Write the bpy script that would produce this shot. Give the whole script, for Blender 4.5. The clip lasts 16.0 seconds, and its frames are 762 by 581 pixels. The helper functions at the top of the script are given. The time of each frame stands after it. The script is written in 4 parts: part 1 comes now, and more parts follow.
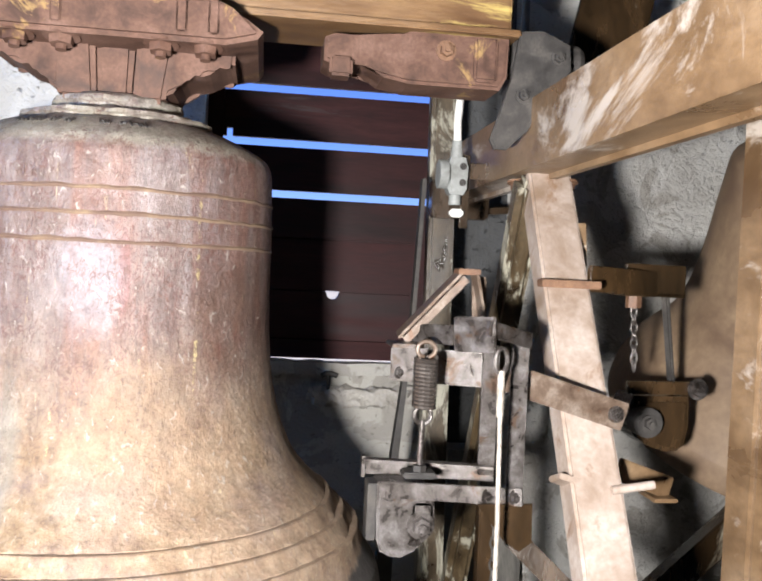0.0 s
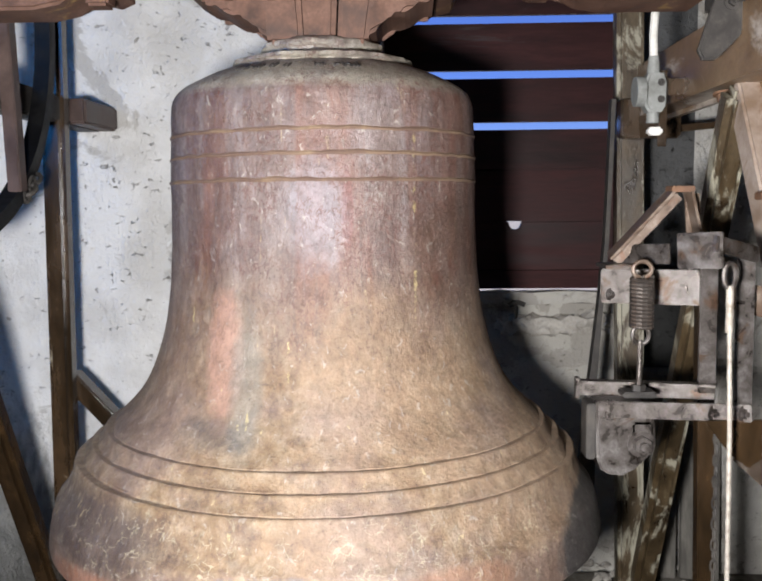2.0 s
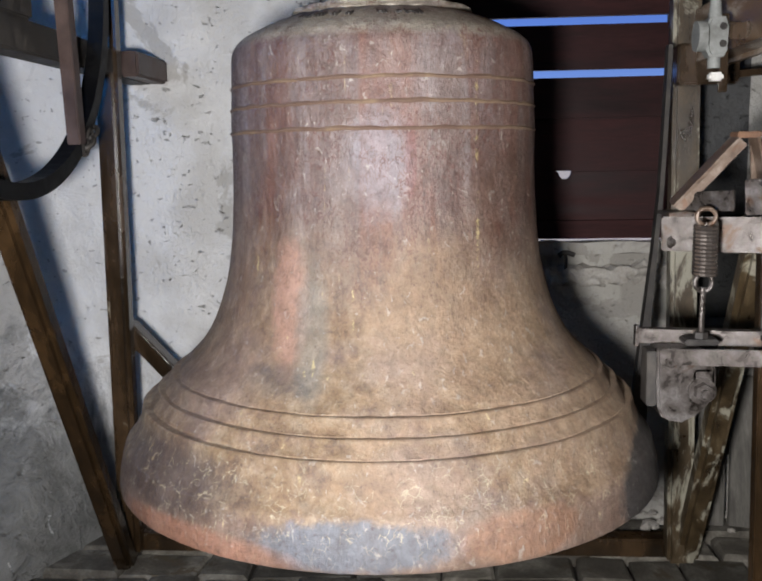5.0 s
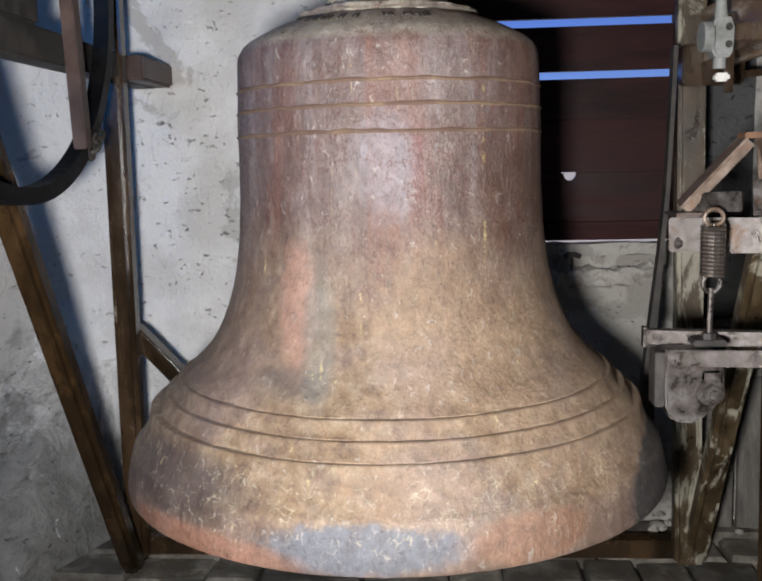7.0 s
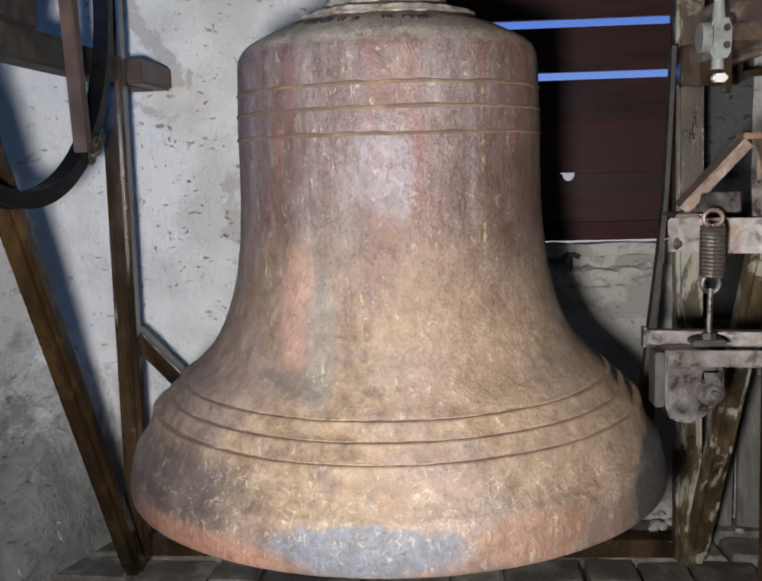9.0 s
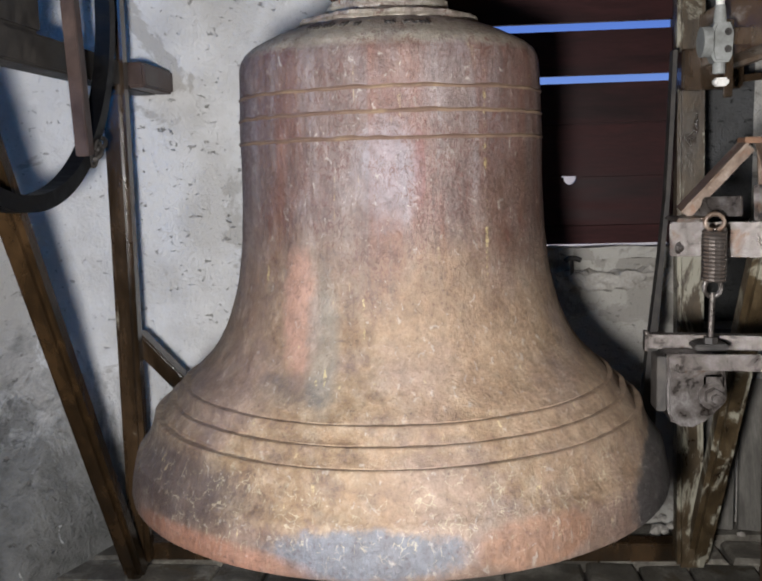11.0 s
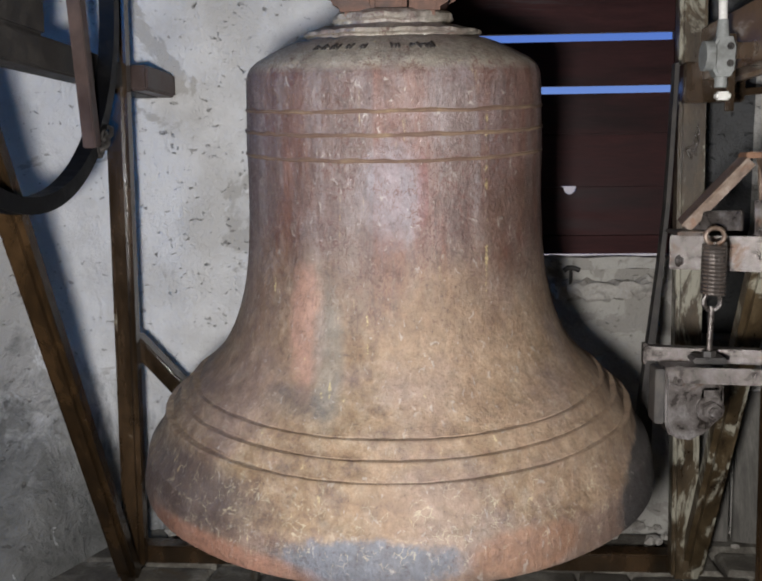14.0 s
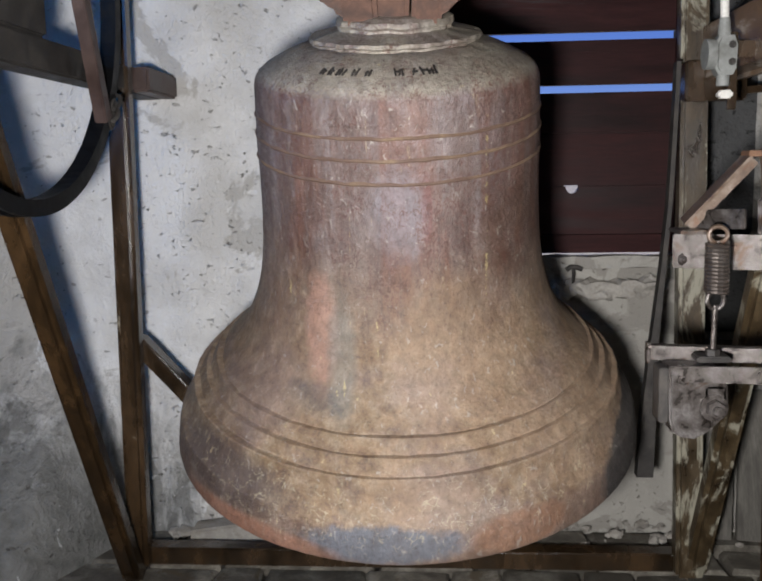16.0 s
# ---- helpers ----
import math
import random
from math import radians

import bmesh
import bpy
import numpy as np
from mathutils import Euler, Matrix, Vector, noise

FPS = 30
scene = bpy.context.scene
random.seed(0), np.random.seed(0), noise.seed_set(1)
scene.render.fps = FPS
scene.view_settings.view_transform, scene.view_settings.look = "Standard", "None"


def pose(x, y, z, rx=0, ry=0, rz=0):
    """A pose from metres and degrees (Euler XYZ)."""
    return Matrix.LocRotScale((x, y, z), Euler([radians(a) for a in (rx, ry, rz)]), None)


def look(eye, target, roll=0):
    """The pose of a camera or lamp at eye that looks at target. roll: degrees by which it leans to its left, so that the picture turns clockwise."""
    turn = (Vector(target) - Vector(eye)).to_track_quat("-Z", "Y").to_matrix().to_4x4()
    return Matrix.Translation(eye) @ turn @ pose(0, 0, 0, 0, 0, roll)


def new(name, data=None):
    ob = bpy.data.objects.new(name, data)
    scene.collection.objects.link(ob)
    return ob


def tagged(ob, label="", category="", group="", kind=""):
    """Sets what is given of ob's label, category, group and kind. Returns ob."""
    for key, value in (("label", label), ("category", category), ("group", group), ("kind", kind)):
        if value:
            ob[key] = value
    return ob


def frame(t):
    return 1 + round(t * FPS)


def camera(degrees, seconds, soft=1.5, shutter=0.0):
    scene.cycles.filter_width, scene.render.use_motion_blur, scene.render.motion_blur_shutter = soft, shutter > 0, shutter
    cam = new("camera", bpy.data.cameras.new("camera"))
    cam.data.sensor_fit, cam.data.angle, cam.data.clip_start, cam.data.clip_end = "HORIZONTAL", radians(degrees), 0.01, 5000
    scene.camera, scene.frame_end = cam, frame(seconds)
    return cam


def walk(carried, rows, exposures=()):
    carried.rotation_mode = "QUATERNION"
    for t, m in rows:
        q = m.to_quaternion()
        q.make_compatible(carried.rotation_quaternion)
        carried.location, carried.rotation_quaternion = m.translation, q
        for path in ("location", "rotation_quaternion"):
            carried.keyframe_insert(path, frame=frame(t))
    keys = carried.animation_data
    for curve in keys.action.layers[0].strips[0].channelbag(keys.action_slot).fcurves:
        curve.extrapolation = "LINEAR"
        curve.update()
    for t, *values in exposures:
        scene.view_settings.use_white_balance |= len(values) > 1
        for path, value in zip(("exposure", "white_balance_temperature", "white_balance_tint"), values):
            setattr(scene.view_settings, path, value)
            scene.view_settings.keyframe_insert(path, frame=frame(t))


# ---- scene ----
cam = camera(46.476, 16.0, soft=2.1)

# seconds, eye, yaw to the left, pitch, roll
PATH = [
    (0, 0.315, -1.933, 0.716, -7.61, -1.24, 2.76),
    (0.5, 0.280, -1.941, 0.708, -4.15, -2.19, 2.59),
    (1, 0.252, -1.949, 0.701, -2.15, -3.23, 1.63),
    (1.5, 0.213, -1.956, 0.695, 0.27, -4.24, 1.17),
    (2, 0.188, -1.966, 0.696, 1.92, -5.46, -0.57),
    (2.5, 0.168, -1.973, 0.689, 3.42, -6.78, -0.57),
    (3, 0.147, -1.982, 0.688, 3.81, -7.75, -0.97),
    (3.5, 0.136, -1.986, 0.688, 4.27, -7.93, -0.67),
    (4, 0.134, -1.986, 0.688, 4.29, -8.40, -0.91),
    (6.5, 0.127, -1.986, 0.689, 4.04, -8.41, -1.04),
    (7, 0.125, -1.986, 0.689, 4.36, -8.25, -1.38),
    (7.5, 0.124, -1.988, 0.690, 4.21, -8.31, -1.62),
    (8, 0.124, -1.989, 0.691, 4.16, -8.21, -1.47),
    (8.5, 0.123, -1.990, 0.692, 4.10, -8.23, -1.50),
    (9, 0.122, -1.992, 0.693, 4.29, -8.23, -1.66),
    (11.5, 0.118, -1.994, 0.696, 4.29, -8.03, -1.67),
    (12, 0.119, -1.995, 0.696, 4.30, -8.15, -1.89),
    (12.5, 0.114, -1.996, 0.696, 4.33, -8.39, -1.44),
    (13, 0.114, -1.998, 0.701, 4.47, -7.86, -1.31),
    (13.5, 0.112, -1.996, 0.701, 4.30, -7.67, -0.93),
    (14, 0.111, -1.996, 0.704, 4.06, -7.78, -0.67),
    (14.5, 0.108, -1.995, 0.703, 4.05, -7.61, -0.59),
    (15, 0.107, -1.994, 0.706, 4.35, -7.52, -0.86),
    (15.5, 0.109, -1.997, 0.706, 4.23, -7.53, -0.94),
    (16, 0.108, -1.996, 0.705, 4.17, -7.78, -1.00),
]


def heading(yaw, pitch, roll, eye):
    a, b = radians(yaw), radians(pitch)
    way = Vector((-math.sin(a) * math.cos(b), math.cos(a) * math.cos(b), math.sin(b)))
    return look(eye, Vector(eye) + way, roll)


walk(cam, [(t, heading(a, b, c, (x, y, z))) for t, x, y, z, a, b, c in PATH],
     exposures=[(0, 1.0), (0.5, 0.97), (1.0, 0.88), (1.5, 0.65), (2.0, 0.40), (2.5, 0.15), (3.5, 0.02), (11.5, 0.02), (12.5, 0.05), (13.0, -0.2), (13.5, -0.28), (14.0, -0.15),
                (14.5, -0.1), (15.0, -0.4), (15.5, -0.55), (15.8, -0.15), (16.0, -0.02)])

# ---- light ----
world = bpy.data.worlds.new("sky")
world.use_nodes = True
scene.world = world
nt = world.node_tree
sky = nt.nodes.new("ShaderNodeTexSky")
sky.sky_type, sky.sun_disc = "NISHITA", False
sky.ozone_density, sky.dust_density = 6.0, 0.3
sky.sun_elevation, sky.sun_rotation = radians(42), radians(143)
tone = nt.nodes.new("ShaderNodeMix")
tone.data_type, tone.blend_type = "RGBA", "MULTIPLY"
tone.inputs["Factor"].default_value, tone.inputs["B"].default_value = 1.0, (0.50, 0.58, 1.15, 1)
nt.links.new(sky.outputs[0], tone.inputs["A"])
nt.links.new(tone.outputs["Result"], nt.nodes["Background"].inputs[0])
nt.nodes["Background"].inputs[1].default_value = 0.085


def lamp(name, kind, energy, colour, m, **more):
    data = bpy.data.lights.new(name, kind)
    data.energy, data.color = energy, colour
    ob = new(name, data)
    ob.matrix_world = m
    for key, value in more.items():
        if key == "radius":
            data.shadow_soft_size = value
        if key == "size":
            data.shape, data.size, data.size_y = "RECTANGLE", value[0], value[1]
        if key == "cone":
            data.spot_size, data.spot_blend = radians(value[0]), value[1]
    return ob


sun = bpy.data.lights.new("sun", "SUN")
sun.energy, sun.angle, sun.color = 5.0, radians(0.5), (1.0, 0.95, 0.88)
new("sun", sun).matrix_world = look((6, -8, 9), (0, 0, 0))

# the hand lamp held beside the viewer, low and to the side
lamp("work_lamp", "SPOT", 290, (1.0, 0.985, 0.985), look((-0.03, -2.02, 0.57), (0.24, 1.0, 1.10)), radius=0.07, cone=(112, 0.75))
# daylight in the opening of the side wall
lamp("daylight", "AREA", 7.5, (0.05, 0.35, 1.0), look((-1.66, -0.55, 1.45), (0.0, 0.35, 0.75)), size=(0.9, 0.9))

# ---- materials ----


def material(name):
    m = bpy.data.materials.new(name)
    m.use_nodes = True
    n = m.node_tree.nodes
    return m, n, m.node_tree.links, n["Principled BSDF"]


def mapped(n, l, scale=(1, 1, 1)):
    tc, mp = n.new("ShaderNodeTexCoord"), n.new("ShaderNodeMapping")
    mp.inputs["Scale"].default_value = scale
    l.new(tc.outputs["Object"], mp.inputs["Vector"])
    return mp.outputs["Vector"]


def noise_tex(n, l, vec, scale, detail=6, rough=0.6, distort=0.0):
    t = n.new("ShaderNodeTexNoise")
    t.inputs["Scale"].default_value, t.inputs["Detail"].default_value = scale, detail
    t.inputs["Roughness"].default_value, t.inputs["Distortion"].default_value = rough, distort
    l.new(vec, t.inputs["Vector"])
    return t.outputs["Fac"]


def ramp(n, l, fac, stops):
    r = n.new("ShaderNodeValToRGB")
    e = r.color_ramp.elements
    while len(e) < len(stops):
        e.new(0.5)
    for el, (p, c) in zip(e, stops):
        el.position, el.color = p, (*c, 1) if len(c) == 3 else c
    l.new(fac, r.inputs[0])
    return r.outputs[0]


def grey(v):
    return (v, v, v)


def mix(n, l, fac, a, b, mode="MIX"):
    x = n.new("ShaderNodeMix")
    x.data_type, x.blend_type = "RGBA", mode
    for sock, val in ((x.inputs["Factor"], fac), (x.inputs["A"], a), (x.inputs["B"], b)):
        if isinstance(val, (int, float)):
            sock.default_value = val
        elif isinstance(val, tuple):
            sock.default_value = (*val, 1)
        else:
            l.new(val, sock)
    return x.outputs["Result"]


def math_node(n, l, op, a, b=None, c=None):
    x = n.new("ShaderNodeMath")
    x.operation = op
    for i, v in enumerate((a, b, c)):
        if v is None:
            continue
        if isinstance(v, (int, float)):
            x.inputs[i].default_value = v
        else:
            l.new(v, x.inputs[i])
    return x.outputs[0]


def bump(n, l, b, height, strength, dist):
    k = n.new("ShaderNodeBump")
    k.inputs["Strength"].default_value, k.inputs["Distance"].default_value = strength, dist
    l.new(height, k.inputs["Height"])
    l.new(k.outputs[0], b.inputs["Normal"])


def worn(name, base, dark, light, stain=None, scale=9, rough=(0.35, 0.7), metal=0.0, relief=0.5, dist=0.002, stretch=(1, 1, 1), amount=0.55, spec=0.5, vary=0.0):
    """Painted, rusted or bare surface: two scales of colour, stains with a shape of their own, fine relief."""
    m, n, l, b = material(name)
    v = mapped(n, l, stretch)
    big, fine = noise_tex(n, l, v, scale, 5, 0.62, 0.4), noise_tex(n, l, v, scale * 9, 6, 0.7)
    col = ramp(n, l, big, [(0.3, dark), (0.5, base), (0.72, light)])
    col = mix(n, l, ramp(n, l, fine, [(0.35, grey(0.0)), (0.75, grey(0.6))]), col, dark)
    if stain:
        mask = ramp(n, l, noise_tex(n, l, v, scale * 0.55, 8, 0.7, 0.8), [(amount, grey(0)), (amount + 0.06, grey(0.9))])
        col = mix(n, l, mask, col, stain)
    if vary:
        each = n.new("ShaderNodeObjectInfo").outputs["Random"]
        col = mix(n, l, vary, col, ramp(n, l, each, [(0.0, grey(0.2)), (1.0, grey(0.8))]), "OVERLAY")
    l.new(col, b.inputs["Base Color"])
    l.new(ramp(n, l, big, [(0.3, grey(rough[0])), (0.7, grey(rough[1]))]), b.inputs["Roughness"])
    b.inputs["Metallic"].default_value = metal
    b.inputs["Specular IOR Level"].default_value = spec
    bump(n, l, b, mix(n, l, 0.5, big, fine), relief, dist)
    return m


def bell_steel():
    m, n, l, b = material("rusty_cast_steel")
    v = mapped(n, l)
    tall = mapped(n, l, (1, 1, 0.14))
    sep = n.new("ShaderNodeSeparateXYZ")
    l.new(v, sep.inputs[0])
    x, y, z = sep.outputs
    cloud, streak = noise_tex(n, l, v, 5, 6, 0.65, 0.3), noise_tex(n, l, tall, 16, 8, 0.72, 0.4)
    fine, speck = noise_tex(n, l, v, 120, 5, 0.75, 0.2), noise_tex(n, l, v, 26, 9, 0.78, 0.15)
    worms = noise_tex(n, l, mapped(n, l, (1, 1, 0.6)), 75, 4, 0.6, 0.9)
    col = ramp(n, l, streak, [(0.36, (0.088, 0.046, 0.034)), (0.5, (0.150, 0.094, 0.074)), (0.66, (0.205, 0.150, 0.128))])
    # red rust showing in upright streaks
    red = noise_tex(n, l, mapped(n, l, (1, 1, 0.10)), 11, 7, 0.7, 0.5)
    col = mix(n, l, ramp(n, l, red, [(0.50, grey(0)), (0.62, grey(0.75))]), col, (0.150, 0.060, 0.036))
    # ochre dust on the flare, in upright clouds
    wob = math_node(n, l, "ADD", math_node(n, l, "MULTIPLY", cloud, 0.9), math_node(n, l, "MULTIPLY", streak, 0.8))
    flare = math_node(n, l, "ADD", math_node(n, l, "ADD", math_node(n, l, "MULTIPLY", z, -3.2), 1.35), wob)
    ochre = ramp(n, l, flare, [(0.22, grey(0)), (1.0, grey(0.85))])
    col = mix(n, l, ochre, col, ramp(n, l, speck, [(0.34, (0.112, 0.058, 0.029)), (0.48, (0.222, 0.128, 0.060)), (0.63, (0.325, 0.220, 0.130))]))
    # dust lying on the shoulder
    top = math_node(n, l, "MULTIPLY", ramp(n, l, z, [(0.914, grey(0)), (0.932, grey(1))]), ramp(n, l, speck, [(0.33, grey(0.45)), (0.55, grey(0.95))]))
    col = mix(n, l, top, col, (0.33, 0.265, 0.19))
    # smooth, lightly polished clouds of peach and grey-violet
    col = mix(n, l, ramp(n, l, cloud, [(0.5, grey(0)), (0.66, grey(0.34))]), col, (0.185, 0.140, 0.142))
    peach = noise_tex(n, l, mapped(n, l, (1, 1, 0.7)), 3.3, 4, 0.55, 0.2)
    col = mix(n, l, math_node(n, l, "MULTIPLY", ochre, ramp(n, l, peach, [(0.46, grey(0)), (0.62, grey(0.5))])), col, (0.335, 0.205, 0.125))
    # bare red-brown band along the lip, worn at its upper edge
    rim = math_node(n, l, "ADD", z, math_node(n, l, "MULTIPLY", math_node(n, l, "SUBTRACT", speck, 0.5), 0.09))
    col = mix(n, l, ramp(n, l, rim, [(0.072, grey(0.75)), (0.096, grey(0))]), col, ramp(n, l, cloud, [(0.4, (0.125, 0.070, 0.050)), (0.6, (0.20, 0.125, 0.092))]))

    def patch(ang, zz, wide, high, colour, strength, edge=0.25, radius=0.45, rag=1.8, deep=0.2, grain=None, bias=0.0):
        """A mark (stains, and one painted highlight): at an angle round the bell and a height below the axis."""
        cx, cy = radius * math.sin(ang), -radius * math.cos(ang)
        d = []
        for sock, c, s in ((x, cx, wide), (y, cy, max(wide, deep)), (z, zz + 1.2075, high)):
            q = math_node(n, l, "DIVIDE", math_node(n, l, "SUBTRACT", sock, c), s)
            d.append(math_node(n, l, "MULTIPLY", q, q))
        r2 = math_node(n, l, "ADD", math_node(n, l, "ADD", d[0], d[1]), d[2])
        r2 = math_node(n, l, "ADD", r2, math_node(n, l, "MULTIPLY", math_node(n, l, "SUBTRACT", grain or speck, 0.5 - bias), rag))
        mask = ramp(n, l, r2, [(1 - edge, grey(strength)), (1.0, grey(0))])
        return mix(n, l, mask, col, colour)

    col = patch(-0.85, -0.86, 0.19, 0.26, (0.150, 0.088, 0.066), 0.55, 0.85, 0.47)
    col = patch(0.30, -0.74, 0.10, 0.10, (0.205, 0.118, 0.062), 0.5, 0.85, 0.38)
    col = patch(-0.44, -0.785, 0.045, 0.15, (0.34, 0.180, 0.120), 0.85, 0.55, 0.385, 1.3)
    col = patch(-0.30, -0.84, 0.040, 0.16, (0.215, 0.180, 0.138), 0.6, 0.7, 0.40, 1.5)
    col = patch(0.22, -0.52, 0.013, 0.085, (0.15, 0.05, 0.035), 0.85, 0.5, 0.33, 1.0)
    # this one patch paints the lamp's lilac highlight on the waist
    col = patch(0.05, -0.52, 0.075, 0.12, (0.235, 0.205, 0.208), 0.48, 0.8, 0.33)
    col = patch(-0.03, -1.160, 0.20, 0.048, (0.112, 0.112, 0.120), 0.85, 0.5, 0.59)
    col = patch(-0.80, -1.10, 0.26, 0.075, (0.080, 0.052, 0.041), 0.85, 0.7, 0.58, 1.2)
    col = patch(-0.62, -1.190, 0.26, 0.036, (0.285, 0.122, 0.070), 0.75, 0.6, 0.59, 0.9)
    col = patch(0.47, -1.160, 0.13, 0.050, (0.235, 0.112, 0.060), 0.75, 0.5, 0.59, 1.0)
    col = patch(-0.40, -0.925, 0.10, 0.035, (0.09, 0.08, 0.075), 0.45, 0.9, 0.43)
    # red-brown flank
    col = patch(0.85, -0.60, 0.11, 0.14, (0.105, 0.052, 0.032), 0.65, 0.8, 0.335)
    # yellow drips running down in dots
    for ang, zz, high, r in ((0.63, -0.42, 0.16, 0.332), (0.61, -0.66, 0.10, 0.345), (-0.10, -0.80, 0.07, 0.385), (-0.27, -0.90, 0.07, 0.42), (-0.72, -0.72, 0.06, 0.36)):
        col = patch(ang, zz, 0.0045, high, (0.48, 0.35, 0.15), 0.75, 0.5, r, 9.0, 0.2, speck, 0.10)
    # thin yellow runs
    run = noise_tex(n, l, mapped(n, l, (1, 1, 0.05)), 60, 3, 0.5)
    col = mix(n, l, math_node(n, l, "MULTIPLY", ramp(n, l, run, [(0.68, grey(0)), (0.71, grey(0.7))]), ramp(n, l, speck, [(0.48, grey(0)), (0.6, grey(1))])), col, (0.50, 0.36, 0.17))
    # dark red hairlines in the scale of the waist
    vein = noise_tex(n, l, mapped(n, l, (1.3, 1.3, 0.7)), 42, 3, 0.55, 1.6)
    hair = ramp(n, l, vein, [(0.46, grey(0)), (0.49, grey(1)), (0.51, grey(1)), (0.54, grey(0))])
    bare = math_node(n, l, "MULTIPLY", math_node(n, l, "SUBTRACT", 1.0, ochre), ramp(n, l, noise_tex(n, l, v, 9, 4, 0.6), [(0.40, grey(0)), (0.56, grey(0.95))]))
    col = mix(n, l, math_node(n, l, "MULTIPLY", hair, bare), col, (0.105, 0.040, 0.027))
    # a broken net of thin cream veins, thickest along the sound bow
    warp = n.new("ShaderNodeVectorMath")
    warp.operation = "ADD"
    wob3 = n.new("ShaderNodeTexNoise")
    wob3.inputs["Scale"].default_value, wob3.inputs["Detail"].default_value = 30.0, 3.0
    l.new(v, wob3.inputs["Vector"])
    scaled = n.new("ShaderNodeVectorMath")
    scaled.operation = "SCALE"
    scaled.inputs["Scale"].default_value = 0.045
    l.new(wob3.outputs["Color"], scaled.inputs[0])
    l.new(v, warp.inputs[0])
    l.new(scaled.outputs[0], warp.inputs[1])
    net = n.new("ShaderNodeTexVoronoi")
    net.feature = "DISTANCE_TO_EDGE"
    net.inputs["Scale"].default_value = 44.0
    l.new(warp.outputs[0], net.inputs["Vector"])
    crisp = ramp(n, l, net.outputs["Distance"], [(0.015, grey(1)), (0.042, grey(0))])
    where = ramp(n, l, z, [(0.025, grey(0.25)), (0.06, grey(1)), (0.15, grey(0.95)), (0.19, grey(0.35)), (0.36, grey(0.12)), (0.6, grey(0.05))])
    patchy = ramp(n, l, noise_tex(n, l, v, 37, 4, 0.65), [(0.50, grey(0)), (0.58, grey(1))])
    vein_mask = math_node(n, l, "MULTIPLY", math_node(n, l, "MULTIPLY", crisp, where), patchy)
    col = mix(n, l, math_node(n, l, "MULTIPLY", vein_mask, 0.62), col, (0.43, 0.34, 0.21))
    # a matt dark stain with a clear edge
    col = patch(1.50, -1.165, 0.20, 0.105, (0.046, 0.040, 0.036), 0.9, 0.2, 0.575, 0.7, 0.45)
    # dark pits and pale grains
    col = mix(n, l, ramp(n, l, fine, [(0.56, grey(0)), (0.70, grey(0.6))]), col, (0.075, 0.04, 0.033))
    col = mix(n, l, ramp(n, l, worms, [(0.62, grey(0)), (0.70, grey(0.55))]), col, (0.40, 0.33, 0.26))
    # crust: mottling at two sizes
    crust, blot = noise_tex(n, l, mapped(n, l, (1, 1, 0.75)), 44, 6, 0.72, 0.5), noise_tex(n, l, mapped(n, l, (1, 1, 0.45)), 9, 7, 0.68, 0.6)
    col = mix(n, l, 0.38, col, ramp(n, l, crust, [(0.33, grey(0.17)), (0.5, grey(0.5)), (0.66, grey(0.80))]), "OVERLAY")
    col = mix(n, l, 0.40, col, ramp(n, l, blot, [(0.34, (0.30, 0.24, 0.21)), (0.5, grey(0.48)), (0.66, (0.66, 0.67, 0.70))]), "OVERLAY")
    col = mix(n, l, 1.0, col, (0.93, 1.055, 1.19), "MULTIPLY")
    l.new(col, b.inputs["Base Color"])
    # the dusted flare is dull, the bare waist and lip have a faint gloss
    dull = math_node(n, l, "MULTIPLY", ochre, ramp(n, l, rim, [(0.08, grey(0.2)), (0.12, grey(0.85))]))
    l.new(mix(n, l, dull, ramp(n, l, mix(n, l, 0.5, fine, speck), [(0.40, grey(0.28)), (0.58, grey(0.70))]), grey(0.76)), b.inputs["Roughness"])
    b.inputs["Metallic"].default_value = 0.08
    b.inputs["Specular IOR Level"].default_value = 0.75
    bump(n, l, b, mix(n, l, 0.30, mix(n, l, 0.5, fine, worms), mix(n, l, 0.3, speck, crust)), 0.95, 0.0065)
    return m


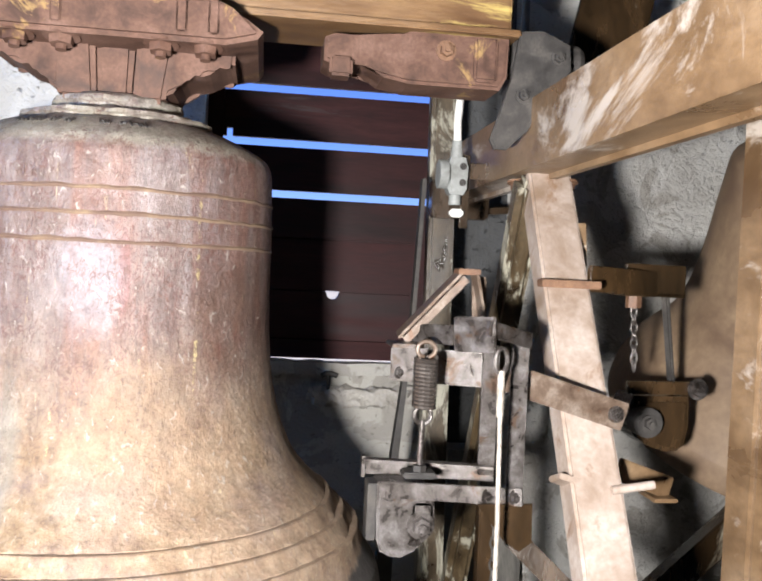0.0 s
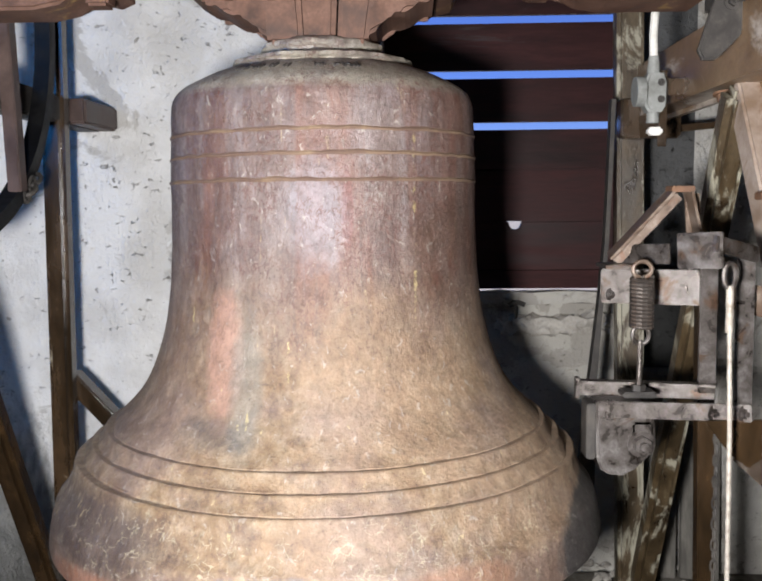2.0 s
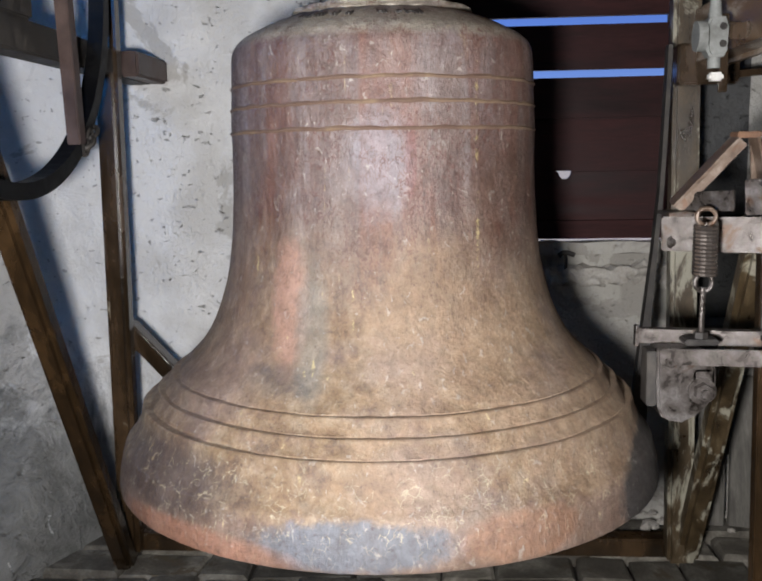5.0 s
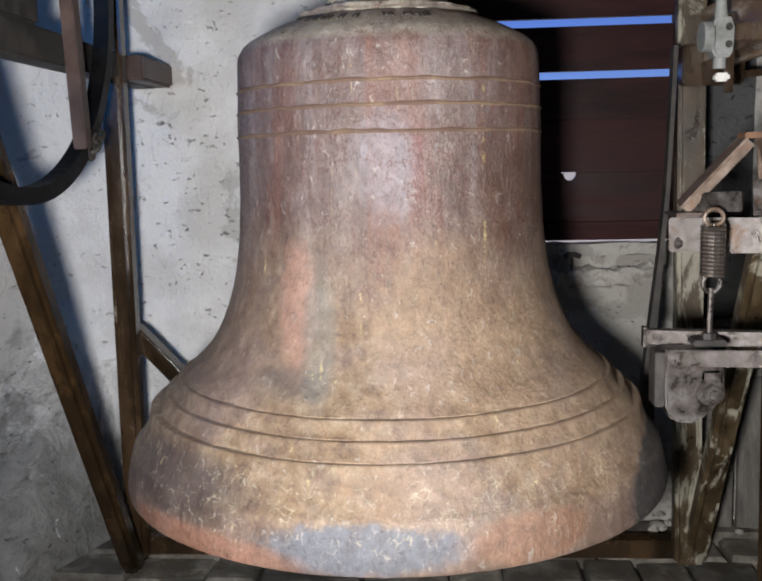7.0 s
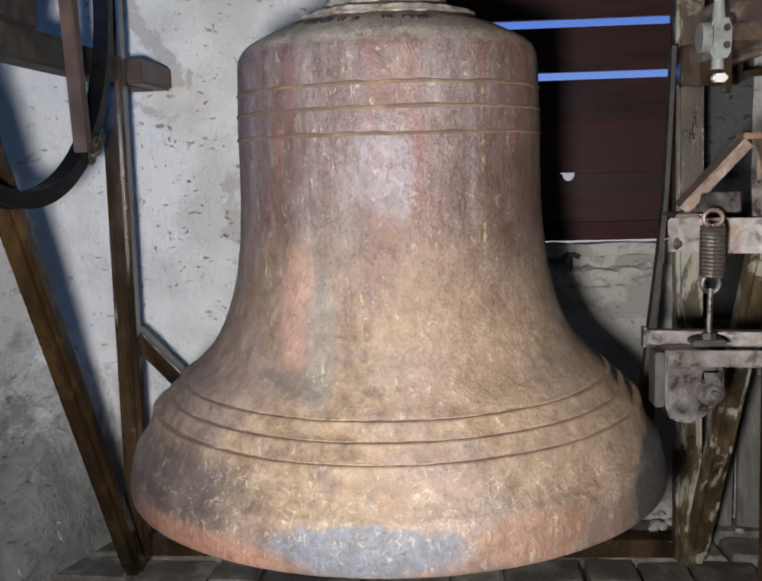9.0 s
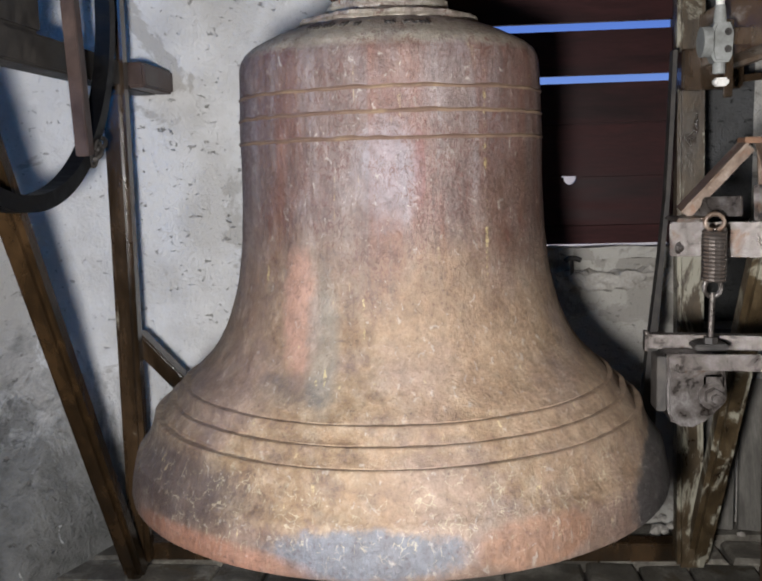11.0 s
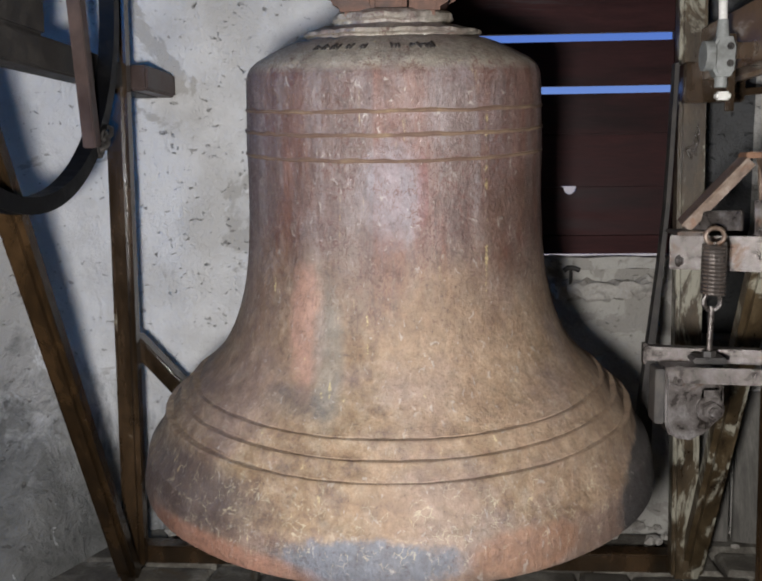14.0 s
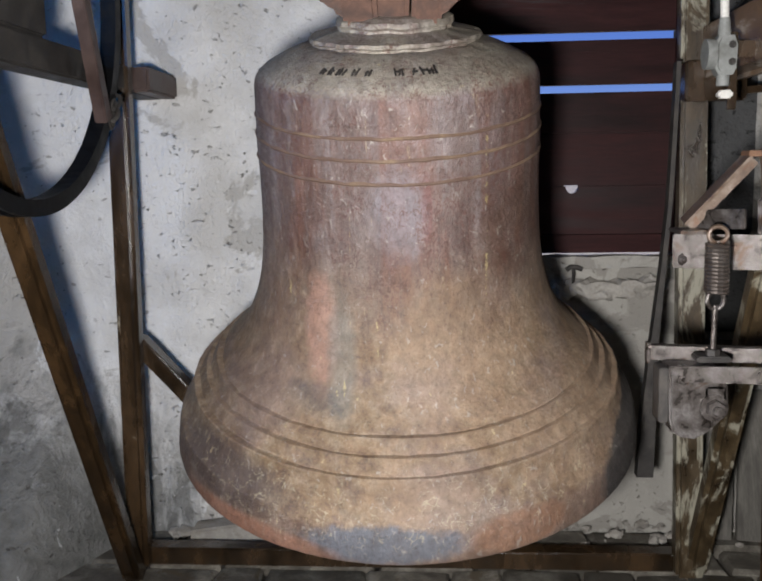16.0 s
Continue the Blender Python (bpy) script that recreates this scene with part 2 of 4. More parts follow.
def plaster(name, light, dark, patchy, scale=1.7, relief=1.0, dist=0.032, edge=0.58, damp=None):
    """Old lime wash: crisp-edged bare patches, soft clouds, short dark flecks and pits."""
    m, n, l, b = material(name)
    v = mapped(n, l)
    big, mid, fine = noise_tex(n, l, v, scale, 8, 0.62, 0.8), noise_tex(n, l, v, scale * 6, 7, 0.65, 0.5), noise_tex(n, l, v, 70, 5, 0.7)
    cloud = noise_tex(n, l, mapped(n, l, (1.0, 1, 1.0)), 3.1, 5, 0.6)
    soft = tuple(0.5 * (p + q) for p, q in zip(light, patchy))
    col = ramp(n, l, cloud, [(0.36, soft), (0.55, light)])
    col = mix(n, l, ramp(n, l, big, [(edge, grey(0)), (edge + 0.02, grey(0.8))]), col, patchy)
    if damp:
        # one large damp stain with a ragged, streaky rim
        sep = n.new("ShaderNodeSeparateXYZ")
        l.new(v, sep.inputs[0])
        dx = math_node(n, l, "DIVIDE", math_node(n, l, "SUBTRACT", sep.outputs[0], damp[0]), damp[2])
        dz = math_node(n, l, "DIVIDE", math_node(n, l, "SUBTRACT", sep.outputs[2], damp[1]), damp[3])
        r2 = math_node(n, l, "ADD", math_node(n, l, "MULTIPLY", dx, dx), math_node(n, l, "MULTIPLY", dz, dz))
        drip = noise_tex(n, l, mapped(n, l, (1, 1, 0.25)), 9, 8, 0.7, 0.4)
        r2 = math_node(n, l, "ADD", r2, math_node(n, l, "MULTIPLY", math_node(n, l, "SUBTRACT", drip, 0.5), 2.2))
        col = mix(n, l, ramp(n, l, r2, [(0.45, grey(0.85)), (0.95, grey(0))]), col, ramp(n, l, mid, [(0.35, (0.075, 0.075, 0.068)), (0.62, (0.24, 0.238, 0.225))]))
    fleck = noise_tex(n, l, mapped(n, l, (1.0, 1, 1.7)), 36, 3, 0.5, 0.5)
    col = mix(n, l, ramp(n, l, fleck, [(0.66, grey(0)), (0.70, grey(0.55))]), col, dark)
    chip = noise_tex(n, l, v, 17, 4, 0.6, 0.8)
    col = mix(n, l, ramp(n, l, chip, [(0.68, grey(0)), (0.71, grey(0.6))]), col, tuple(min(0.9, 1.12 * q) for q in light))
    l.new(col, b.inputs["Base Color"])
    b.inputs["Roughness"].default_value = 0.9
    b.inputs["Specular IOR Level"].default_value = 0.2
    h = mix(n, l, 0.3, mid, fine)
    h = mix(n, l, ramp(n, l, fleck, [(0.66, grey(0)), (0.70, grey(0.8))]), h, (0.0, 0.0, 0.0))
    bump(n, l, b, h, relief, dist)
    return m


BELL = bell_steel()
DULL = worn("dull_bell", (0.20, 0.135, 0.082), (0.11, 0.068, 0.042), (0.29, 0.205, 0.125), None, 5, (0.55, 0.75), 0.05, 0.3, 0.003)
STRAP = worn("scuffed_strap", (0.15, 0.105, 0.075), (0.06, 0.036, 0.024), (0.27, 0.22, 0.18), (0.13, 0.062, 0.032), 26, (0.28, 0.55), 0.25, 0.5, 0.002, amount=0.58)
OCHRE = worn("ochre_dust", (0.150, 0.098, 0.070), (0.10, 0.06, 0.047), (0.27, 0.19, 0.115), None, 10, (0.5, 0.7), 0.05, 0.6, 0.002)
CASTING = worn("rusty_casting", (0.125, 0.066, 0.046), (0.045, 0.023, 0.016), (0.190, 0.112, 0.085), (0.27, 0.17, 0.07), 14, (0.55, 0.8), 0.0, 0.35, 0.003, amount=0.60, spec=0.25)
PAINT = worn("brown_paint", (0.038, 0.021, 0.009), (0.010, 0.007, 0.004), (0.088, 0.047, 0.018), (0.32, 0.28, 0.21), 9, (0.13, 0.36), 0.0, 0.5, 0.003, (1, 1, 0.35), 0.64, 0.9)
FLAKED = worn("flaked_paint", (0.066, 0.044, 0.021), (0.018, 0.012, 0.007), (0.125, 0.088, 0.045), (0.34, 0.32, 0.25), 17, (0.22, 0.55), 0.0, 0.7, 0.004, (1, 1, 0.45), 0.525, 0.6)
YELLOWED = worn("yellowed_brown_paint", (0.19, 0.105, 0.045), (0.085, 0.042, 0.020), (0.25, 0.15, 0.065), (0.50, 0.37, 0.12), 6, (0.3, 0.55), 0.0, 0.6, 0.004, (0.4, 1, 1.6), 0.52, 0.6)
TAN = worn("tan_paint", (0.200, 0.125, 0.066), (0.080, 0.045, 0.022), (0.29, 0.195, 0.115), (0.46, 0.40, 0.34), 6, (0.22, 0.5), 0.0, 0.5, 0.003, (1, 0.5, 1), 0.545, 0.6)
PALE = worn("pale_paint", (0.39, 0.315, 0.265), (0.21, 0.145, 0.10), (0.53, 0.47, 0.42), (0.19, 0.105, 0.055), 7, (0.35, 0.6), 0.0, 0.3, 0.001, amount=0.575)
STEEL = worn("bare_steel", (0.100, 0.087, 0.080), (0.028, 0.022, 0.018), (0.22, 0.205, 0.198), (0.075, 0.042, 0.024), 30, (0.18, 0.50), 0.6, 0.9, 0.002, amount=0.57)
RUST = worn("rust", (0.17, 0.088, 0.048), (0.08, 0.04, 0.024), (0.25, 0.14, 0.078), None, 22, (0.5, 0.8), 0.1, 0.8, 0.002)
SPOKE = worn("brown_strap", (0.062, 0.037, 0.031), (0.03, 0.017, 0.014), (0.095, 0.058, 0.047), None, 10, (0.35, 0.6), 0.0, 0.3, 0.001)
BLACK = worn("black_rubber", (0.005, 0.005, 0.006), (0.003, 0.003, 0.003), (0.012, 0.012, 0.012), None, 20, (0.35, 0.6), 0.0, 0.3, 0.001, spec=0.15)
DARKIRON = worn("dark_iron", (0.046, 0.041, 0.037), (0.018, 0.016, 0.015), (0.095, 0.084, 0.073), None, 18, (0.45, 0.75), 0.2, 0.6, 0.002)
POLISHED = worn("polished_iron", (0.22, 0.19, 0.17), (0.10, 0.08, 0.07), (0.30, 0.27, 0.25), None, 12, (0.16, 0.32), 0.8, 0.15, 0.001)
GREYPLASTIC = worn("grey_plastic", (0.25, 0.26, 0.25), (0.13, 0.13, 0.12), (0.33, 0.34, 0.33), None, 18, (0.4, 0.6), 0.0, 0.2, 0.001)
WHITE = worn("white_sleeve", (0.75, 0.74, 0.70), (0.5, 0.48, 0.43), (0.82, 0.81, 0.78), None, 18, (0.4, 0.6), 0.0, 0.15, 0.001)
SLAT = worn("louvre_wood", (0.036, 0.0105, 0.0105), (0.011, 0.0045, 0.0045), (0.058, 0.019, 0.018), (0.046, 0.034, 0.034), 5, (0.42, 0.7), 0.0, 0.5, 0.003, (0.35, 1, 2.5), 0.62, 0.2)
BOARD = worn("grey_boards", (0.066, 0.056, 0.046), (0.022, 0.019, 0.016), (0.135, 0.12, 0.10), None, 6, (0.7, 0.9), 0.0, 0.6, 0.003, (0.4, 2.5, 1))
PALEBOARD = worn("bleached_boards", (0.14, 0.13, 0.113), (0.055, 0.050, 0.043), (0.23, 0.215, 0.19), None, 8, (0.7, 0.9), 0.0, 0.7, 0.004, (2.5, 1, 0.4))
MORTAR = worn("mortar", (0.42, 0.39, 0.35), (0.22, 0.2, 0.17), (0.55, 0.52, 0.47), None, 9, (0.85, 0.95), 0.0, 1.0, 0.012)
ROPE = worn("twisted_cable", (0.40, 0.36, 0.31), (0.18, 0.15, 0.12), (0.55, 0.51, 0.46), None, 60, (0.4, 0.6), 0.1, 0.6, 0.002)
LIME = plaster("lime_plaster", (0.85, 0.845, 0.84), (0.22, 0.2, 0.185), (0.52, 0.50, 0.47), edge=0.545, damp=(-1.45, -0.66, 0.80, 0.75))
ROUGHCAST = plaster("roughcast", (0.60, 0.58, 0.54), (0.25, 0.23, 0.2), (0.36, 0.33, 0.29), 4.5, 1.0, 0.035, 0.54)
GREYWALL = plaster("grey_plaster", (0.44, 0.42, 0.38), (0.16, 0.145, 0.125), (0.30, 0.28, 0.25), 3.0, 0.9, 0.02, 0.55)
FLAG = worn("floor_stone", (0.150, 0.136, 0.113), (0.065, 0.057, 0.047), (0.33, 0.31, 0.265), (0.10, 0.078, 0.052), 11, (0.7, 0.9), 0.0, 1.0, 0.010, amount=0.57, spec=0.25, vary=0.8)
# near-black plaster that stands in for the shadow behind the hammer works
SHADEBAND = plaster("shade_black_plaster", (0.030, 0.030, 0.029), (0.014, 0.014, 0.013), (0.02, 0.02, 0.019))
# pier plaster, much darker than the roughcast beside it
DARKWALL = plaster("dark_plaster", (0.105, 0.105, 0.105), (0.04, 0.04, 0.038), (0.06, 0.058, 0.055))
# plaster set dark to hold down bounced light in the room
DIM = plaster("dim_plaster", (0.085, 0.083, 0.080), (0.04, 0.039, 0.036), (0.055, 0.053, 0.05))

# ---- building helpers ----


def part(name, bm, mat, parent=None, label="", smooth=False):
    me = bpy.data.meshes.new(name)
    bmesh.ops.recalc_face_normals(bm, faces=bm.faces)
    if smooth:
        for f in bm.faces:
            f.smooth = True
        for e in bm.edges:
            e.smooth = e.calc_face_angle(0.0) < 0.6
    bm.to_mesh(me)
    bm.free()
    me.materials.append(mat)
    ob = new(name, me)
    if parent is not None:
        ob.parent = parent
        if parent.parent is None:
            ob.matrix_parent_inverse = parent.matrix_basis.inverted()
    if label:
        ob["label"] = label
    return ob


def thing(name, at, label, category, **more):
    ob = new(name)
    ob.matrix_basis = Matrix.Translation(at)
    ob.empty_display_size = 0.1
    return tagged(ob, label, category, **more)


def box(bm, lo, hi, bevel=0.003, m=None):
    lo, hi = Vector(lo), Vector(hi)
    g = bmesh.ops.create_cube(bm, size=1.0, matrix=(m or Matrix()) @ Matrix.Translation((lo + hi) / 2) @ Matrix.Diagonal((*(hi - lo), 1)))
    if bevel:
        es = {e for v in g["verts"] for e in v.link_edges}
        bmesh.ops.bevel(bm, geom=list(es), offset=bevel, segments=2, affect="EDGES")
    return bm


def bar(bm, a, b, wide, deep, side=(0, 0, 1), bevel=0.004):
    """A box section from a to b; wide across, deep along the side direction."""
    a, b = Vector(a), Vector(b)
    way = (b - a).normalized()
    s = Vector(side)
    s = (s - way * s.dot(way)).normalized()
    w = way.cross(s)
    m = Matrix((w, s, way)).transposed().to_4x4()
    m.translation = (a + b) / 2
    h = (b - a).length / 2
    return box(bm, (-wide / 2, -deep / 2, -h), (wide / 2, deep / 2, h), bevel, m)


def rod(bm, a, b, r, seg=14, r2=None):
    a, b = Vector(a), Vector(b)
    m = (b - a).to_track_quat("Z", "Y").to_matrix().to_4x4()
    m.translation = (a + b) / 2
    bmesh.ops.create_cone(bm, cap_ends=True, segments=seg, radius1=r, radius2=r if r2 is None else r2, depth=(b - a).length, matrix=m)
    return bm


def bolt(bm, at, way, r=0.012, h=0.01):
    """A washer and a six-sided head, standing off along way."""
    at, way = Vector(at), Vector(way).normalized()
    rod(bm, at, at + way * h * 0.3, r * 1.45, 18)
    rod(bm, at + way * h * 0.3, at + way * h * 1.2, r, 6, r * 0.94)
    rod(bm, at + way * h * 1.2, at + way * h * 1.8, r * 0.45, 10)
    return bm


def lathe(bm, profile, seg=160, centre=(0, 0, 0)):
    rings = []
    for r, z in profile:
        rings.append([bm.verts.new((centre[0] + r * math.cos(2 * math.pi * k / seg), centre[1] + r * math.sin(2 * math.pi * k / seg), centre[2] + z)) for k in range(seg)])
    for a, b in zip(rings, rings[1:]):
        for k in range(seg):
            bm.faces.new((a[k], a[(k + 1) % seg], b[(k + 1) % seg], b[k]))
    return bm


def tube(bm, points, r, seg=10):
    """A round tube through points."""
    pts = [Vector(p) for p in points]
    rings = []
    for i, p in enumerate(pts):
        d = (pts[min(i + 1, len(pts) - 1)] - pts[max(i - 1, 0)]).normalized()
        u = d.orthogonal().normalized() if i == 0 else (u - d * u.dot(d)).normalized()
        w = d.cross(u)
        rings.append([bm.verts.new(p + r * (math.cos(2 * math.pi * k / seg) * u + math.sin(2 * math.pi * k / seg) * w)) for k in range(seg)])
    for a, b in zip(rings, rings[1:]):
        for k in range(seg):
            bm.faces.new((a[k], a[(k + 1) % seg], b[(k + 1) % seg], b[k]))
    bm.faces.new(rings[0][::-1])
    bm.faces.new(rings[-1])
    return bm


def extrude_outline(bm, outline, y0, y1, bevel=0.003):
    """A plate: an outline in x and z, between two depths."""
    a = [bm.verts.new((x, y0, z)) for x, z in outline]
    b = [bm.verts.new((x, y1, z)) for x, z in outline]
    n = len(outline)
    bm.faces.new(a)
    bm.faces.new(b[::-1])
    for k in range(n):
        bm.faces.new((a[k], b[k], b[(k + 1) % n], a[(k + 1) % n]))
    if bevel:
        es = [e for e in bm.edges if e.verts[0].co.y == e.verts[1].co.y and all(v in a or v in b for v in e.verts)]
        bmesh.ops.bevel(bm, geom=es, offset=bevel, segments=2, affect="EDGES")
    return bm


def B():
    return bmesh.new()

# ---- structure ----


def wall(name, boxes, mat):
    bm = B()
    for lo, hi in boxes:
        box(bm, lo, hi, 0)
    return tagged(part(name, bm, mat), kind="structure")


FLOOR = -0.60


def rough_wall(name, x0, x1, z0, z1, front, back, mat, step, amp, foot=False):
    """An uneven plastered wall; foot: it runs out into a sloping mortar skirt in its far corner."""
    bm = B()
    nx, nz = max(2, round((x1 - x0) / step)), max(2, round((z1 - z0) / step))
    rows = []
    for i in range(nx + 1):
        col = []
        for k in range(nz + 1):
            p = Vector((x0 + (x1 - x0) * i / nx, front, z0 + (z1 - z0) * k / nz))
            y = amp * noise.noise(p * 3.1) + 0.4 * amp * noise.noise(p * 9) + 0.25 * amp * noise.noise(p * 21)
            if foot:
                u = min(1.0, max(0.0, (-0.955 - p.x) / 0.30))
                w = min(1.0, max(0.0, (0.25 - p.z) / 0.85))
                y -= 0.60 * u * u * (3 - 2 * u) * w * w * (3 - 2 * w)
            col.append(bm.verts.new((p.x, front + y, p.z)))
        rows.append(col)
    far = [[bm.verts.new((x, back, z)) for z in (z0, z1)] for x in (x0, x1)]
    for i in range(nx):
        for k in range(nz):
            bm.faces.new((rows[i][k], rows[i + 1][k], rows[i + 1][k + 1], rows[i][k + 1]))
    bm.faces.new((far[1][0], far[0][0], far[0][1], far[1][1]))
    bm.faces.new(rows[0] + [far[0][1], far[0][0]])
    bm.faces.new(rows[-1] + [far[1][1], far[1][0]])
    bm.faces.new([c[0] for c in rows] + [far[1][0], far[0][0]])
    bm.faces.new([c[-1] for c in rows] + [far[1][1], far[0][1]])
    return tagged(part(name, bm, mat, smooth=True), kind="structure")


rough_wall("wall_north", -2.0, 0.10, FLOOR - 0.05, 2.4, 1.10, 1.42, LIME, 0.025, 0.018, True)
wall("wall_north_upper", [((0.10, 1.12, 1.76), (0.95, 1.42, 2.4))], DIM)
rough_wall("wall_north_pier_foot", 0.95, 1.16, FLOOR - 0.05, 0.12, 1.15, 1.42, GREYWALL, 0.035, 0.010)
# this band paints the works' shadow onto the pier
rough_wall("wall_north_pier_band", 0.95, 1.16, 0.12, 0.48, 1.145, 1.42, SHADEBAND, 0.035, 0.010)
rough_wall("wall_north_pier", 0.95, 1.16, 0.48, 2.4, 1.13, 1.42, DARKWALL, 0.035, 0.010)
rough_wall("wall_north_east", 1.16, 2.9, FLOOR - 0.05, 2.4, 1.13, 1.42, ROUGHCAST, 0.035, 0.014)
rough_wall("wall_north_lower", 0.10, 0.95, FLOOR - 0.05, 0.345, 1.18, 1.42, GREYWALL, 0.03, 0.010)
# walls out of view, coloured dark so they throw back little light
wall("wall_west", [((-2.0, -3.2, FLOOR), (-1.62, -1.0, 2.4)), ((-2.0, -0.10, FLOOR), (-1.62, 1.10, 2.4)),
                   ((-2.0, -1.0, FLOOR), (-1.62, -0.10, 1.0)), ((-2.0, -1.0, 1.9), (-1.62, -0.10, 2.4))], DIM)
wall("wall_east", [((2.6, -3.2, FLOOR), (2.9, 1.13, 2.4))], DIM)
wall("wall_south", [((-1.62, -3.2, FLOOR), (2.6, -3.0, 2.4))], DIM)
wall("ceiling", [((-2.0, -3.2, 2.4), (2.9, 1.42, 2.5))], BOARD)
wall("ground", [((-2500, -2500, -12.2), (2500, 2500, -12.0))], MORTAR)

floor = wall("floor", [((-2.0, -3.2, FLOOR - 0.12), (2.9, 1.42, FLOOR - 0.045))], DARKIRON)


def flagstone(x0, x1, y0, y1, z, rr, mat=None):
    """A worn paving stone with chipped, uneven edges."""
    def j(k=0.008):
        return rr.uniform(-k, k)
    low = [(x0 + j(), y0 + j()), (x1 + j(), y0 + j()), (x1 + j(), y1 + j()), (x0 + j(), y1 + j())]
    cx, cy = (x0 + x1) / 2, (y0 + y1) / 2
    verts = [(x, y, FLOOR - 0.045) for x, y in low] + [(x, y, z - 0.012 + j(0.003)) for x, y in low]
    verts += [(x + 0.012 * (1 if x < cx else -1) + j(0.004), y + 0.012 * (1 if y < cy else -1) + j(0.004), z + j(0.004)) for x, y in low]
    faces = [(8, 9, 10, 11)]
    for k in range(4):
        m = (k + 1) % 4
        faces += [(k, m, 4 + m, 4 + k), (4 + k, 4 + m, 8 + m, 8 + k)]
    me = bpy.data.meshes.new("flagstone")
    me.from_pydata(verts, [], faces)
    me.materials.append(mat or FLAG)
    ob = new("flagstone", me)
    ob.parent = floor
    return ob


rng = random.Random(4)
y = -3.0
while y < 1.12:
    deep = rng.uniform(0.14, 0.20) if y > 0.2 else rng.uniform(0.34, 0.48)
    x = -1.62 + rng.uniform(-0.1, 0.0)
    while x < 2.6:
        w = rng.uniform(0.16, 0.34) if y > 0.2 else rng.uniform(0.4, 0.6)
        flagstone(max(x, -1.62), min(x + w, 2.6) - 0.010, y, min(y + deep - 0.010, 1.13), FLOOR + rng.uniform(-0.016, 0.004), rng)
        x += w
    y += deep

# crumbled mortar and stone chips swept against the wall
bm = B()
for k in range(150):
    px = rng.uniform(-0.98, 1.15)
    py = 1.09 - abs(rng.gauss(0, 0.10)) + (0.06 if px > 0.1 else 0)
    size = rng.uniform(0.006, 0.026)
    g = bmesh.ops.create_icosphere(bm, subdivisions=1, radius=size, matrix=Matrix.Translation((px, py, FLOOR + size * 0.3)) @ Matrix.Rotation(rng.uniform(0, 3), 4, "Z") @ Matrix.Diagonal((1.3, 0.9, 0.7, 1)))
    for v in g["verts"]:
        v.co += 0.35 * size * noise.noise_vector(v.co * 60)
tagged(part("rubble", bm, MORTAR), "crumbled grey mortar and stone chips along the wall", "rubble", kind="stuff")

# louvred window: boards with open joints above and closed ones below
window = tagged(new("window_1"), "dark brown wooden louvre boards with daylight gaps", kind="structure")


def slat(lo, hi, lean=0.012, notch=None):
    bm = B()
    nick = [(0.166, lo), (0.166, lo + 0.028), (0.186, lo + 0.028), (0.186, lo)] if lo > 0.98 else []
    pts = [(0.10, lo), *nick, (0.95, lo), (0.95, hi)]
    if notch:
        pts += [(notch + 0.023 * math.cos(a), hi - 0.026 * math.sin(a)) for a in [math.pi * k / 12 for k in range(13)]]
    pts += [(0.10, hi)]
    extrude_outline(bm, pts, 1.255, 1.28, 0)
    for v in bm.verts:
        v.co.y += lean * (v.co.z - lo) / (hi - lo)
    return part("slat", bm, SLAT, window)


for lo, hi in ((1.555, 1.755), (1.362, 1.535), (1.170, 1.335), (0.988, 1.143), (0.822, 0.962), (0.636, 0.816)):
    slat(lo, hi)
slat(0.464, 0.632, 0.0, 0.566)
slat(0.392, 0.458, -0.012)
for z in (0.819, 0.634, 0.461):
    bm = B()
    box(bm, (0.10, 1.283, z - 0.025), (0.95, 1.296, z + 0.025), 0) if z != 0.634 else box(bm, (0.592, 1.283, z - 0.025), (0.95, 1.296, z + 0.025), 0)
    part("batten", bm, SLAT, window)
bm = box(B(), (0.10, 1.283, 0.609), (0.540, 1.296, 0.659), 0)
part("batten", bm, SLAT, window)
bm = B()
box(bm, (0.10, 1.225, 0.39), (0.155, 1.253, 1.76), 0.004)
part("window_frame", bm, SLAT, window)
bm = B()
box(bm, (0.915, 1.215, 0.39), (0.95, 1.252, 1.76), 0.004)
part("window_frame", bm, SLAT, window)

# sill with a crumbling mortar bed


def crumble(name, lo, hi, cuts, amp, seed, mat):
    bm = B()
    box(bm, lo, hi, 0)
    bmesh.ops.subdivide_edges(bm, edges=bm.edges[:], cuts=cuts, use_grid_fill=True)
    for v in bm.verts:
        v.co += amp * noise.noise_vector(v.co * 14 + Vector((seed, 0, 0))) + amp * 0.5 * noise.noise_vector(v.co * 40 + Vector((seed, 0, 0)))
    return part(name, bm, mat)


tagged(crumble("window_sill", (0.12, 1.13, 0.350), (0.94, 1.22, 0.390), 14, 0.006, 3, GREYWALL), "whitewashed crumbling window sill", kind="structure")
tagged(crumble("mortar_bed", (0.50, 1.10, 0.255), (0.94, 1.20, 0.300), 22, 0.032, 9, MORTAR), "crumbled grey mortar under the sill", "mortar", kind="structure")
nail = thing("bent_nail", (0.555, 1.15, 0.30), "rusty bent nail standing in the sill", "nail")
part("shank", tube(B(), [(0.556, 1.13, 0.29), (0.555, 1.12, 0.335), (0.553, 1.12, 0.352)], 0.006), DARKIRON, nail)
part("head", tube(B(), [(0.530, 1.12, 0.345), (0.545, 1.12, 0.356), (0.565, 1.12, 0.355), (0.585, 1.12, 0.347)], 0.009), DARKIRON, nail)

